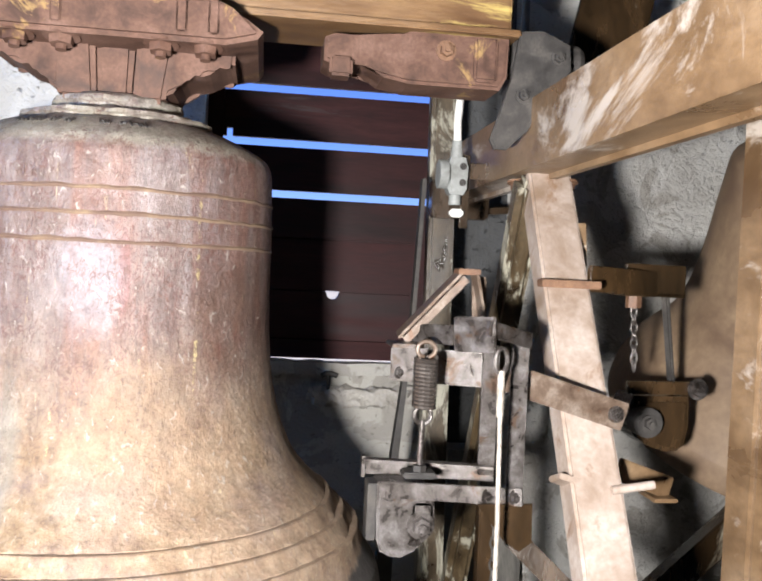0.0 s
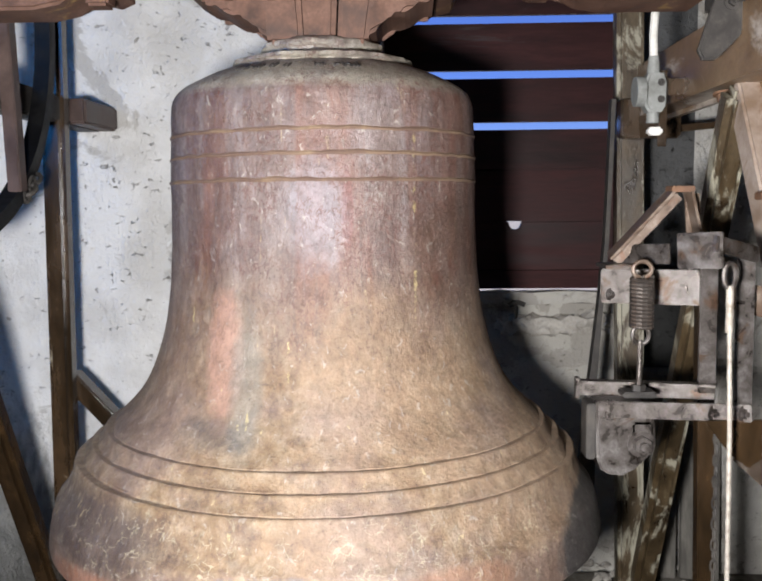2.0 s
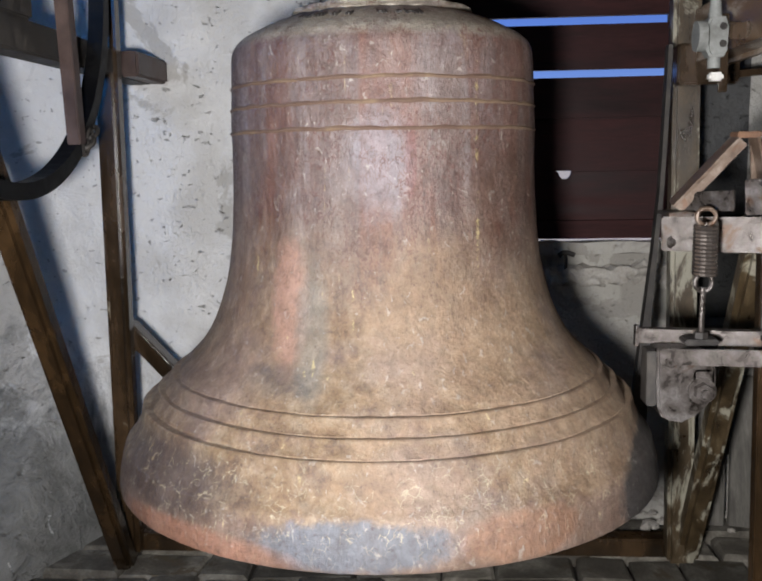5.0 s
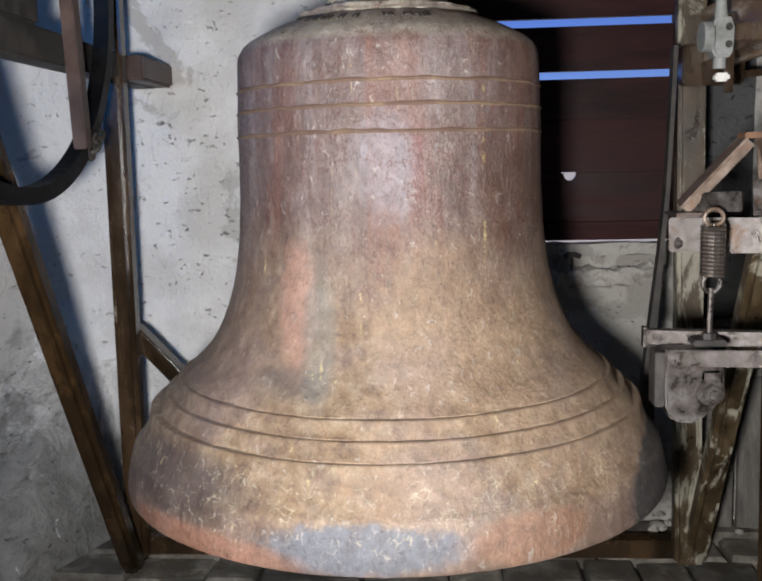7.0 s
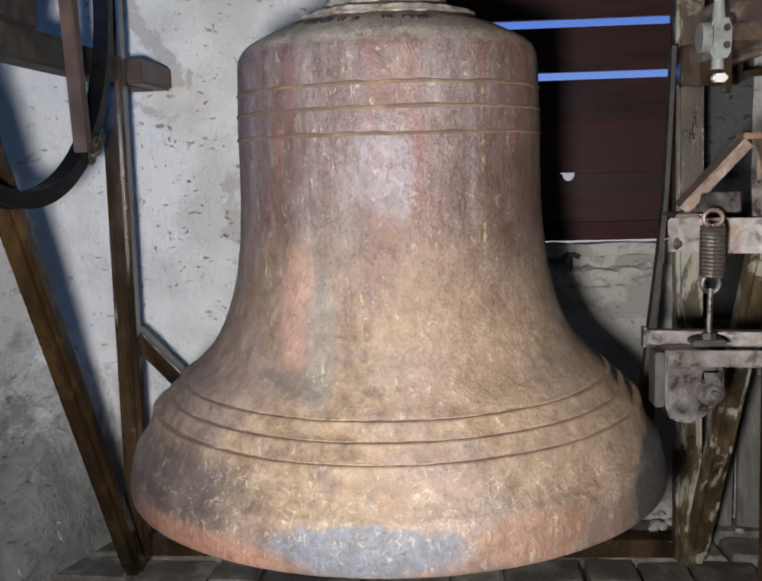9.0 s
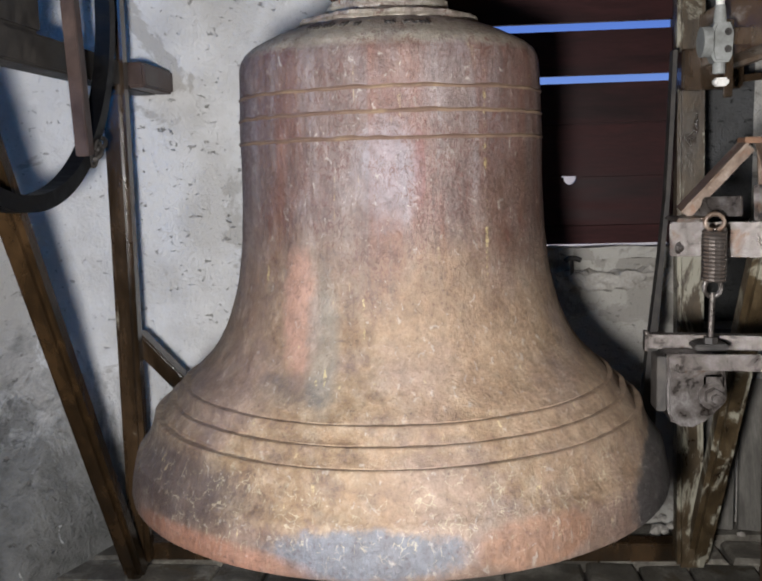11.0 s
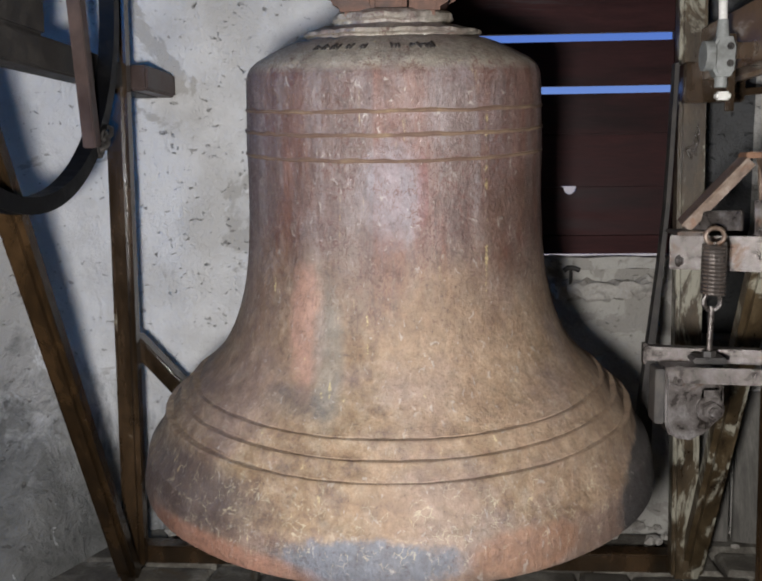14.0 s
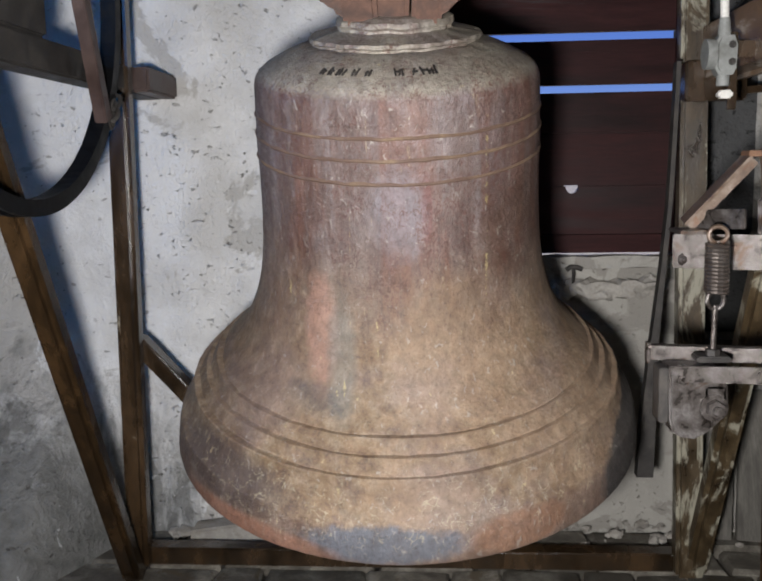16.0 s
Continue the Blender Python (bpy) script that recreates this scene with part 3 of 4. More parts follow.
# loose stone slab and boards on the floor
slab = B()
extrude_outline(slab, [(-0.80, -0.60), (-0.30, -0.60), (-0.31, -0.55), (-0.48, -0.50), (-0.79, -0.545)], 0.93, 1.02, 0.006)
tagged(part("stone_slab", slab, MORTAR), "grey broken stone slab lying by the wall", "stone slab")
for i, (a, b) in enumerate((((1.02, 1.00, -0.58), (1.05, 1.11, 0.10)), ((1.16, 0.98, -0.58), (1.20, 1.11, -0.08)))):
    bm = bar(B(), a, b, 0.13, 0.025, (0, 1, 0), 0.003)
    tagged(part("leaning_board", bm, PALEBOARD), "weathered grey board leaning on the wall", "board", group="leaning boards")

# ---- bell frame ----
frame_ = thing("bell_stand", (0, 0.75, FLOOR), "brown-painted welded steel bell frame standing on the floor", "bell stand")
part("post", bar(B(), (-0.912, 0.75, FLOOR), (-0.885, 0.75, 1.75), 0.070, 0.070, (0, 1, 0), 0.016), PAINT, frame_)
part("post", bar(B(), (0.872, 0.76, FLOOR), (0.832, 0.76, 1.75), 0.080, 0.070, (0, 1, 0), 0.012), FLAKED, frame_)
part("strut", bar(B(), (-0.905, 0.675, FLOOR), (-0.905, -0.15, 0.955), 0.066, 0.066, (1, 0, 0), 0.016), PAINT, frame_)
part("strut", bar(B(), (0.900, 0.78, FLOOR), (0.900, 0.0, 0.94), 0.070, 0.066, (1, 0, 0), 0.016), FLAKED, frame_)
part("cross_beam", bar(B(), (-0.93, 0.80, -0.565), (0.93, 0.80, -0.565), 0.07, 0.06, (0, 0, 1), 0.005), PAINT, frame_)
part("brace", bar(B(), (-0.90, 0.80, 0.165), (-0.25, 0.80, -0.54), 0.055, 0.065, (0, 1, 0), 0.006), PAINT, frame_)


def side_beam(xa, xb, y0, y1, z0, z1, mat):
    """A channel: web, and flanges above and below."""
    bm = extrude_outline(B(), [(xa, z0), (xb - 0.016, z0), (xb - 0.016, z0 - 0.012), (xb, z0 - 0.012), (xb, z0 + 0.014), (xa + 0.012, z0 + 0.014),
                               (xa + 0.012, z1 - 0.014), (xb, z1 - 0.014), (xb, z1), (xa, z1)], y0, y1, 0.002)
    return part("side_beam", bm, mat, frame_)


side_beam(0.862, 0.95, -1.35, 0.74, 0.950, 1.098, TAN)
part("side_beam", box(B(), (-0.955, -1.35, 0.958), (-0.872, 1.095, 1.040), 0.006), DARKIRON, frame_)
part("beam_end", box(B(), (-0.872, 0.786, 0.958), (-0.812, 1.085, 1.036), 0.008), SPOKE, frame_)
part("front_leg", bar(B(), (0.938, 0.02, 0.945), (0.938, -0.92, FLOOR), 0.098, 0.07, (0, 1, 0.6), 0.006), PALE, frame_)
part("front_post", bar(B(), (1.20, -0.50, FLOOR), (1.20, -0.50, 1.7), 0.11, 0.09, (0, 1, 0), 0.008), TAN, frame_)
part("beam_end", box(B(), (0.805, 0.68, 0.885), (0.98, 0.74, 1.00), 0.006), PAINT, frame_)
part("tie_bar", bar(B(), (0.86, 0.74, 0.905), (1.10, 0.74, 0.925), 0.03, 0.02), PAINT, frame_)
for at in ((0.885, 0.06, 0.938), (0.985, 0.0, 0.938)):
    part("bolt", bolt(B(), at, (0, -0.2, -1), 0.016, 0.016), RUST, frame_)
part("cover_plate", bar(B(), (1.18, 0.42, 1.18), (1.30, 0.42, 1.75), 0.20, 0.03, (0, 1, 0), 0.005), PAINT, frame_)
# bearing block on the beam
bearing = part("bearing", rod(B(), (0.83, 0, 1.2075), (0.93, 0, 1.2075), 0.052, 28), DARKIRON, frame_)
bm = box(B(), (0.84, -0.075, 1.10), (0.92, 0.075, 1.20), 0.012)
part("bearing_foot", bm, DARKIRON, bearing)
bm = lathe(B(), [(0.0, 0.0), (0.030, 0.0), (0.040, 0.012), (0.040, 0.05), (0.032, 0.062), (0.0, 0.065)], 24)
bmesh.ops.rotate(bm, verts=bm.verts, cent=(0, 0, 0), matrix=Matrix.Rotation(radians(90), 3, "Y"))
bmesh.ops.translate(bm, verts=bm.verts, vec=(0.93, -0.02, 1.195))
part("grease_cap", bm, DARKIRON, bearing, smooth=False)
bm = extrude_outline(B(), [(0.815, 1.13), (0.775, 1.005), (0.785, 0.985), (0.812, 0.985), (0.858, 1.03), (0.925, 1.135), (0.945, 1.16), (0.940, 1.215), (0.880, 1.240), (0.830, 1.235)], -0.105, -0.088, 0.004)
part("guard_plate", bm, DARKIRON, frame_)
for at in ((0.842, -0.105, 1.10), (0.915, -0.105, 1.185)):
    part("bolt", bolt(B(), at, (0, -1, 0), 0.012, 0.010), DARKIRON, frame_)
part("bearing", rod(B(), (-0.98, 0, 1.2075), (-0.89, 0, 1.2075), 0.052, 28), DARKIRON, frame_)

bm = box(B(), (-0.955, -0.10, 1.04), (-0.875, 0.22, 1.17), 0.010)
box(bm, (-0.95, -0.075, 1.16), (-0.885, 0.075, 1.27), 0.015)
part("bearing_foot", bm, DARKIRON, frame_)

# clamps and flats on the front leg
part("clamp", box(B(), (0.875, -0.20, 0.700), (1.0, -0.16, 0.716), 0.002), RUST, frame_)
bm = bar(B(), (0.99, -0.15, 0.722), (1.25, -0.02, 0.715), 0.012, 0.055, (0, 0, 1), 0.002)
part("bracket_arm", bm, PAINT, frame_)
bm = box(B(), (1.11, -0.06, 0.690), (1.25, -0.045, 0.760), 0.002)
box(bm, (1.11, -0.06, 0.688), (1.25, 0.04, 0.698), 0.002)
part("angle_bracket", bm, PAINT, frame_)
part("clip_plate", bar(B(), (0.985, -0.075, 0.84), (0.992, -0.075, 0.745), 0.040, 0.008, (0, 1, 0), 0.002), TAN, frame_)
bm = bar(B(), (0.775, -0.335, 0.530), (1.005, -0.335, 0.462), 0.010, 0.054, (0, 0, 1), 0.002)
part("flat_bar", bm, STRAP, frame_)
part("bolt", bolt(B(), (0.80, -0.341, 0.523), (0, -1, 0), 0.011, 0.009), STEEL, frame_)
part("bolt", bolt(B(), (0.985, -0.341, 0.468), (0, -1, 0), 0.011, 0.009), STEEL, frame_)
bm = bar(B(), (0.865, -0.36, 0.352), (0.965, -0.36, 0.322), 0.012, 0.05, (0, -1, 0.4), 0.002)
part("clamp", bm, PALE, frame_)
bm = rod(B(), (0.96, -0.40, 0.338), (1.04, -0.40, 0.350), 0.008)
part("clamp_bolt", bm, PALE, frame_)
bm = bar(B(), (1.02, -0.28, 0.352), (1.15, -0.24, 0.305), 0.010, 0.045, (0, 0, 1), 0.002)
box(bm, (1.10, -0.28, 0.285), (1.15, -0.20, 0.293), 0.002)
part("angle_bracket", bm, TAN, frame_)

# ---- the bell that swings ----
AXIS = 1.2075
bell = thing("church_bell", (0, 0, AXIS), "rust-brown cast steel church bell with ochre dust and raised rings", "church bell")


OUTER = [(0.565, 0.0), (0.592, 0.0), (0.600, 0.005), (0.6015, 0.014), (0.598, 0.040), (0.592, 0.070), (0.586, 0.090), (0.583, 0.096), (0.576, 0.101), (0.562, 0.124), (0.549, 0.150)]
for gr, gz in ((0.534, 0.178), (0.502, 0.208), (0.472, 0.238)):
    # a step that faces upwards, with a shallow groove at its back
    OUTER += [(gr + 0.0110, gz - 0.0075), (gr + 0.0100, gz - 0.003), (gr + 0.0070, gz - 0.0004), (gr - 0.0080, gz - 0.0008), (gr - 0.0100, gz + 0.0014), (gr - 0.0095, gz + 0.0060)]
OUTER += [(0.452, 0.257), (0.429, 0.279), (0.410, 0.300), (0.3935, 0.325), (0.380, 0.352), (0.369, 0.379), (0.360, 0.406), (0.353, 0.433), (0.347, 0.460), (0.3425, 0.488), (0.339, 0.516), (0.336, 0.545), (0.334, 0.575), (0.332, 0.615), (0.3305, 0.66), (0.3298, 0.70), (0.330, 0.735)]
OUTER += [(0.330, 0.77), (0.329, 0.795), (0.328, 0.82), (0.327, 0.840)]
OUTER += [(0.3265, 0.862), (0.3258, 0.885), (0.3245, 0.905), (0.3215, 0.917), (0.314, 0.930), (0.300, 0.942), (0.280, 0.953), (0.258, 0.964), (0.236, 0.974), (0.205, 0.984), (0.192, 0.986)]
OUTER += [(0.187, 0.984), (0.187, 0.990), (0.195, 0.994), (0.192, 1.001), (0.160, 1.009), (0.128, 1.015), (0.127, 1.020), (0.133, 1.026), (0.130, 1.036), (0.118, 1.043), (0.105, 1.046), (0.0, 1.048)]
INNER = [(0.0, 0.93), (0.18, 0.91), (0.255, 0.86), (0.272, 0.80), (0.278, 0.70), (0.284, 0.60), (0.295, 0.50), (0.312, 0.42), (0.342, 0.33), (0.395, 0.24), (0.455, 0.15), (0.51, 0.07), (0.565, 0.0)]
bm = lathe(B(), OUTER, 420)
for v in bm.verts:
    r = math.hypot(v.co.x, v.co.y)
    if r < 0.05:
        continue
    new_r = r + 0.0009 * noise.noise(v.co * 22) + 0.0005 * noise.noise(v.co * 70)
    for gr, gz in ((0.534, 0.178), (0.502, 0.208), (0.472, 0.238)):
        # the grooves are choked with scale in places
        if abs(v.co.z - gz) < 0.0025 and r < gr - 0.002:
            fill = min(0.8, max(0.0, 0.50 + 1.1 * noise.noise(v.co * 8) + 0.5 * noise.noise(v.co * 34)))
            new_r += (gr - r) * fill
        elif abs(v.co.z - gz) < 0.008:
            new_r += 0.0016 * noise.noise(v.co * 26) + 0.001 * noise.noise(v.co * 80)
    if v.co.z > 0.98 and r > 0.11:
        # broken edges of the crown plate and its collar
        new_r += 0.006 * noise.noise(v.co * 19) + 0.004 * noise.noise(v.co * 55)
        v.co.z += 0.003 * noise.noise(v.co * 30)
    v.co.x *= new_r / r
    v.co.y *= new_r / r
lathe(bm, INNER, 96)
bmesh.ops.remove_doubles(bm, verts=bm.verts, dist=0.00005)
body = part("body", bm, BELL, bell, smooth=True)

for r, z in ((0.3305, 0.746), (0.3295, 0.795), (0.3275, 0.840)):
    bm = lathe(B(), [(r - 0.002, z - 0.005), (r + 0.0012, z - 0.0022), (r + 0.0024, z), (r + 0.0012, z + 0.0022), (r - 0.002, z + 0.005)], 160)
    for v in bm.verts:
        v.co *= 1 + 0.0035 * noise.noise(v.co * 30)
    part("moulding", bm, OCHRE, bell, "raised line dusted with ochre", smooth=True)

# lettering too worn to read: plain raised strokes round the shoulder and neck


def letters(r, z0, size, a0, a1, seed, thick, lean=0.0, mat=BELL):
    rr, a = random.Random(seed), a0
    while a < a1:
        bm = B()
        for k in range(rr.choice((1, 2, 2, 3))):
            h = size * rr.uniform(0.6, 1.0)
            m = Matrix.Rotation(a, 4, "Z") @ Matrix.Translation((0, -r, z0)) @ Matrix.Rotation(lean, 4, "X")
            box(bm, (-0.0018, -thick, 0), (0.0018, thick, h), 0.0, m @ Matrix.Rotation(rr.uniform(-0.25, 0.25), 4, "Y"))
            if k == 0:
                box(bm, (-0.002, -thick, h * 0.45), (0.010, thick, h * 0.45 + 0.0035), 0.0, m)
            a += 0.024
        a += rr.choice((0.018, 0.02, 0.05))
        part("letter", bm, mat, bell)


letters(0.326, 0.855, 0.020, -0.62, 0.55, 3, 0.002)
letters(0.330, 0.763, 0.018, -0.30, 0.32, 5, 0.0014)
letters(0.286, 0.9575, 0.026, -0.52, -0.15, 8, 0.0014, -1.15, DARKIRON)
letters(0.286, 0.9575, 0.028, 0.05, 0.30, 9, 0.0014, -1.15, DARKIRON)

# crown: a ribbed neck that spreads into the clamp
bm = B()
for x0, x1, top in ((-0.105, -0.03, 0.105), (-0.03, 0.035, 0.09), (0.04, 0.105, 0.105)):
    box(bm, (x0, -top, 1.03), (x1, top, 1.19), 0.010)
for v in bm.verts:
    if v.co.z > 1.12:
        v.co.x *= 1.22
        v.co.y *= 1.12
part("crown", bm, CASTING, bell)
for s in (-1, 1):
    bm = B()
    n = 12
    pts = [(s * 0.10, 1.175), (s * 0.10, 1.045)]
    pts += [(s * (0.12 + 0.12 * k / n), 1.055 + 0.062 * (k / n) ** 0.5 + 0.006 * math.sin(9 * k / n)) for k in range(n + 1)]
    pts += [(s * 0.24, 1.175)]
    extrude_outline(bm, pts if s < 0 else pts[::-1], -0.10, 0.10, 0.008)
    part("crown_arm", bm, CASTING, bell)
yoke = part("yoke", box(B(), (-0.84, -0.085, 1.232), (0.815, 0.085, 1.42), 0.006), YELLOWED, bell)
part("flange", box(B(), (-0.84, -0.11, 1.222), (0.83, 0.11, 1.236), 0.003), YELLOWED, yoke)
bm = B()
extrude_outline(bm, [(-0.30, 1.165), (-0.27, 1.145), (-0.225, 1.135), (0.225, 1.135), (0.285, 1.150), (0.295, 1.165), (0.235, 1.205), (0.20, 1.222), (-0.20, 1.222), (-0.24, 1.205)], -0.205, 0.205, 0.010)
part("clamp_plate", bm, CASTING, bell)
for x in (-0.17, -0.085, 0.10, 0.185):
    part("clamp_bolt", bolt(B(), (x, -0.165, 1.137), (0, -0.15, -1), 0.024, 0.017), CASTING, bell)
for x in (-0.1, 0.13, 0.19):
    part("rib", box(B(), (x, -0.209, 1.15), (x + 0.022, -0.19, 1.215), 0.004), CASTING, bell)
for s in (1, -1):
    bm = B()
    pts = [(0.420, 1.196), (0.420, 1.148), (0.45, 1.136), (0.50, 1.150), (0.545, 1.122), (0.60, 1.112), (0.795, 1.112), (0.81, 1.14), (0.812, 1.222), (0.60, 1.222), (0.56, 1.205), (0.44, 1.205)]
    pts = [(s * a, b) for a, b in pts]
    extrude_outline(bm, pts if s > 0 else pts[::-1], -0.088, 0.05, 0.007)
    arm = part("gudgeon", bm, CASTING, bell)
    rod(bm := B(), (s * 0.80, 0, AXIS), (s * 0.97, 0, AXIS), 0.032, 24)
    part("shaft", bm, DARKIRON, arm)
    part("nut", box(B(), (min(s * 0.43, s * 0.478), -0.115, 1.112), (max(s * 0.43, s * 0.478), -0.06, 1.152), 0.006), CASTING, arm)
    part("bolt", bolt(B(), (s * 0.675, -0.088, 1.185), (0, -1, 0), 0.015, 0.014), RUST, arm)
    part("keeper", box(B(), (min(s * 0.735, s * 0.785), -0.10, 1.125), (max(s * 0.735, s * 0.785), -0.06, 1.215), 0.006), CASTING, arm)

# drive wheel beside the frame
WX, WR = -0.845, 0.578
bm = B()
seg = 96
ring = []
for k in range(seg):
    a = 2 * math.pi * k / seg
    ring.append([bm.verts.new((WX + dx, (WR + dr) * math.sin(a), AXIS - (WR + dr) * math.cos(a))) for dx, dr in ((-0.022, -0.020), (-0.022, 0.020), (-0.012, 0.020), (-0.008, 0.004), (0.008, 0.004), (0.012, 0.020), (0.022, 0.020), (0.022, -0.020))])
for a, b in zip(ring, ring[1:] + ring[:1]):
    for k in range(8):
        bm.faces.new((a[k], a[(k + 1) % 8], b[(k + 1) % 8], b[k]))
wheel = part("drive_wheel", bm, BLACK, bell, "black drive wheel rim")
part("spoke", bar(B(), (WX + 0.015, 0.262, 1.60), (WX + 0.015, 0.322, 0.742), 0.042, 0.036, (1, 0, 0), 0.003), SPOKE, wheel)
a = radians(40.5)
hook = (WX + 0.02, WR * math.sin(a), AXIS - WR * math.cos(a))
bm = B()
for k in range(4):
    b = a + 0.035 * (k - 1.5)
    c = Vector((WX + 0.02, (WR + 0.018) * math.sin(b), AXIS - (WR + 0.018) * math.cos(b)))
    t = Vector((0, math.cos(b), math.sin(b)))
    tube(bm, [c + 0.024 * math.cos(q) * t + 0.018 * math.sin(q) * (Vector((1, 0, 0)) if k % 2 else Vector((0, -math.sin(b), math.cos(b)))) for q in [2 * math.pi * j / 12 for j in range(13)]], 0.0065, 7)
part("chain_shackle", bm, DARKIRON, wheel)
part("hub", rod(B(), (WX - 0.04, 0, AXIS), (WX + 0.04, 0, AXIS), 0.06, 24), DARKIRON, wheel)

# clapper: hangs in the bell from its own pin
clapper = part("clapper", rod(B(), (0.03, 0, 0.88), (0.03, 0, 0.02), 0.020, 16, 0.028), DARKIRON, bell)
bm = lathe(B(), [(0.0, -0.100), (0.030, -0.098), (0.033, -0.06), (0.050, -0.045), (0.064, -0.02), (0.067, 0.0), (0.064, 0.02), (0.052, 0.045), (0.030, 0.07), (0.0, 0.075)], 40, (0.03, 0, -0.035))
part("ball", bm, POLISHED, clapper, "polished round clapper ball", smooth=True)

# ---- neighbouring bell, on the same axis beyond the frame ----
NX, NZ, NS = 1.765, 1.2075, 0.78
neighbour = thing("church_bell", (NX, 0, NZ), "dull brown neighbouring church bell swinging beside the rough wall", "church bell")


def stouter(profile):
    """The same bell, smaller and with a fuller waist."""
    return [(NS * 0.6 * (r / 0.6) ** 0.7, z * NS + NZ - AXIS * NS) for r, z in profile]


plain = OUTER[:11] + [(0.534, 0.178), (0.502, 0.208), (0.472, 0.238)] + OUTER[29:]
bm = lathe(B(), stouter(plain), 128, (NX, 0, 0))
lathe(bm, stouter(INNER), 128, (NX, 0, 0))
bmesh.ops.remove_doubles(bm, verts=bm.verts, dist=0.00005)
part("body", bm, DULL, neighbour, smooth=True)
part("yoke", box(B(), (NX - 0.24, -0.08, NZ - 0.14), (NX + 0.24, 0.08, NZ + 0.10), 0.012), CASTING, neighbour)
part("shaft", rod(B(), (NX - 0.24, 0, NZ), (2.62, 0, NZ), 0.03, 20), DARKIRON, neighbour)

# ---- the hammer works beside the bell ----
works = thing("bell_hammer", (0.70, -0.2, 0.15), "grey steel bell hammer with spring, levers and bolts", "bell hammer")
bm = B()
extrude_outline(bm, [(0.556, 0.302), (0.558, 0.190), (0.566, 0.165), (0.585, 0.154), (0.610, 0.152), (0.635, 0.165), (0.660, 0.190), (0.674, 0.222), (0.672, 0.262), (0.650, 0.302)], -0.218, -0.150, 0.005)
head = part("hammer_head", bm, STEEL, works)
part("face", box(B(), (0.538, -0.212, 0.185), (0.557, -0.155, 0.298), 0.002), DARKIRON, head)
part("bolt", bolt(B(), (0.578, -0.226, 0.281), (0, -1, 0), 0.013, 0.012), STEEL, head)
part("bolt", bolt(B(), (0.645, -0.218, 0.219), (0, -1, 0), 0.019, 0.018), STEEL, head)
part("weld_plate", box(B(), (0.628, -0.221, 0.205), (0.668, -0.214, 0.262), 0.004), STEEL, head)
arm = part("lever_arm", bar(B(), (0.560, -0.226, 0.291), (0.800, -0.380, 0.318), 0.010, 0.032, (0, 0, 1), 0.002), STEEL, works)
part("bolt", bolt(B(), (0.742, -0.345, 0.311), (0.5, -0.8, 0), 0.010, 0.007), STEEL, arm)
part("bolt", bolt(B(), (0.785, -0.374, 0.316), (0.5, -0.8, 0), 0.010, 0.007), STEEL, arm)
bm = bar(B(), (0.541, -0.088, 0.307), (0.790, -0.210, 0.322), 0.006, 0.034, (0, 0, 1), 0.001)
bar(bm, (0.541, -0.100, 0.322), (0.790, -0.222, 0.337), 0.030, 0.006, (0, 0, 1), 0.001)
part("rail", bm, STEEL, works)
part("hook_plate", box(B(), (0.536, -0.105, 0.286), (0.544, -0.085, 0.33), 0.001), STEEL, works)
cross = part("cross_plate", bar(B(), (0.592, -0.075, 0.522), (0.800, -0.190, 0.526), 0.010, 0.072, (0, 0, 1), 0.003), STEEL, works)
part("bolt", bolt(B(), (0.608, -0.090, 0.505), (0.4, -0.8, 0), 0.009, 0.006), STEEL, cross)
for x, y, z0, z1, w in ((0.772, -0.215, 0.320, 0.578, 0.034), (0.787, -0.365, 0.312, 0.600, 0.032)):
    bm = box(B(), (x - w / 2, y - 0.004, z0), (x + w / 2, y + 0.004, z1), 0.0015)
    box(bm, (x + w / 2 - 0.007, y + 0.004, z0), (x + w / 2, y + 0.032, z1), 0.0015)
    part("upright", bm, STEEL, works)
bm = bar(B(), (0.612, -0.105, 0.590), (0.700, -0.200, 0.596), 0.008, 0.040, (0, 0, 1), 0.002)
part("top_plate", bm, STEEL, works)
bm = bar(B(), (0.655, -0.40, 0.612), (0.715, -0.455, 0.616), 0.008, 0.062, (0, 0, 1), 0.002)
part("top_plate", bm, STEEL, works)
bm = bar(B(), (0.70, -0.455, 0.628), (0.80, -0.38, 0.603), 0.010, 0.028, (0, 0, 1), 0.002)
part("link_bar", bm, STEEL, works)
for a, b in (((0.592, -0.15, 0.588), (0.708, -0.18, 0.722)), ((0.738, -0.18, 0.722), (0.766, -0.20, 0.575))):
    bm = bar(B(), a, b, 0.052, 0.006, (-1, 0, 0.5) if a[0] < 0.6 else (1, 0, 0), 0.001)
    bar(bm, (a[0] + 0.014, a[1] + 0.02, a[2] - 0.008), (b[0] + (0.014 if a[0] < 0.6 else -0.010), b[1] + 0.02, b[2] - 0.008), 0.006, 0.030, (0.7, 0, -0.7) if a[0] < 0.6 else (1, 0, 0), 0.001)
    part("gable_strip", bm, STRAP, works)
part("gable_top", box(B(), (0.700, -0.207, 0.717), (0.745, -0.155, 0.729), 0.002), RUST, works)
part("foot_plate", box(B(), (0.575, -0.20, 0.566), (0.632, -0.10, 0.574), 0.002), STEEL, works)
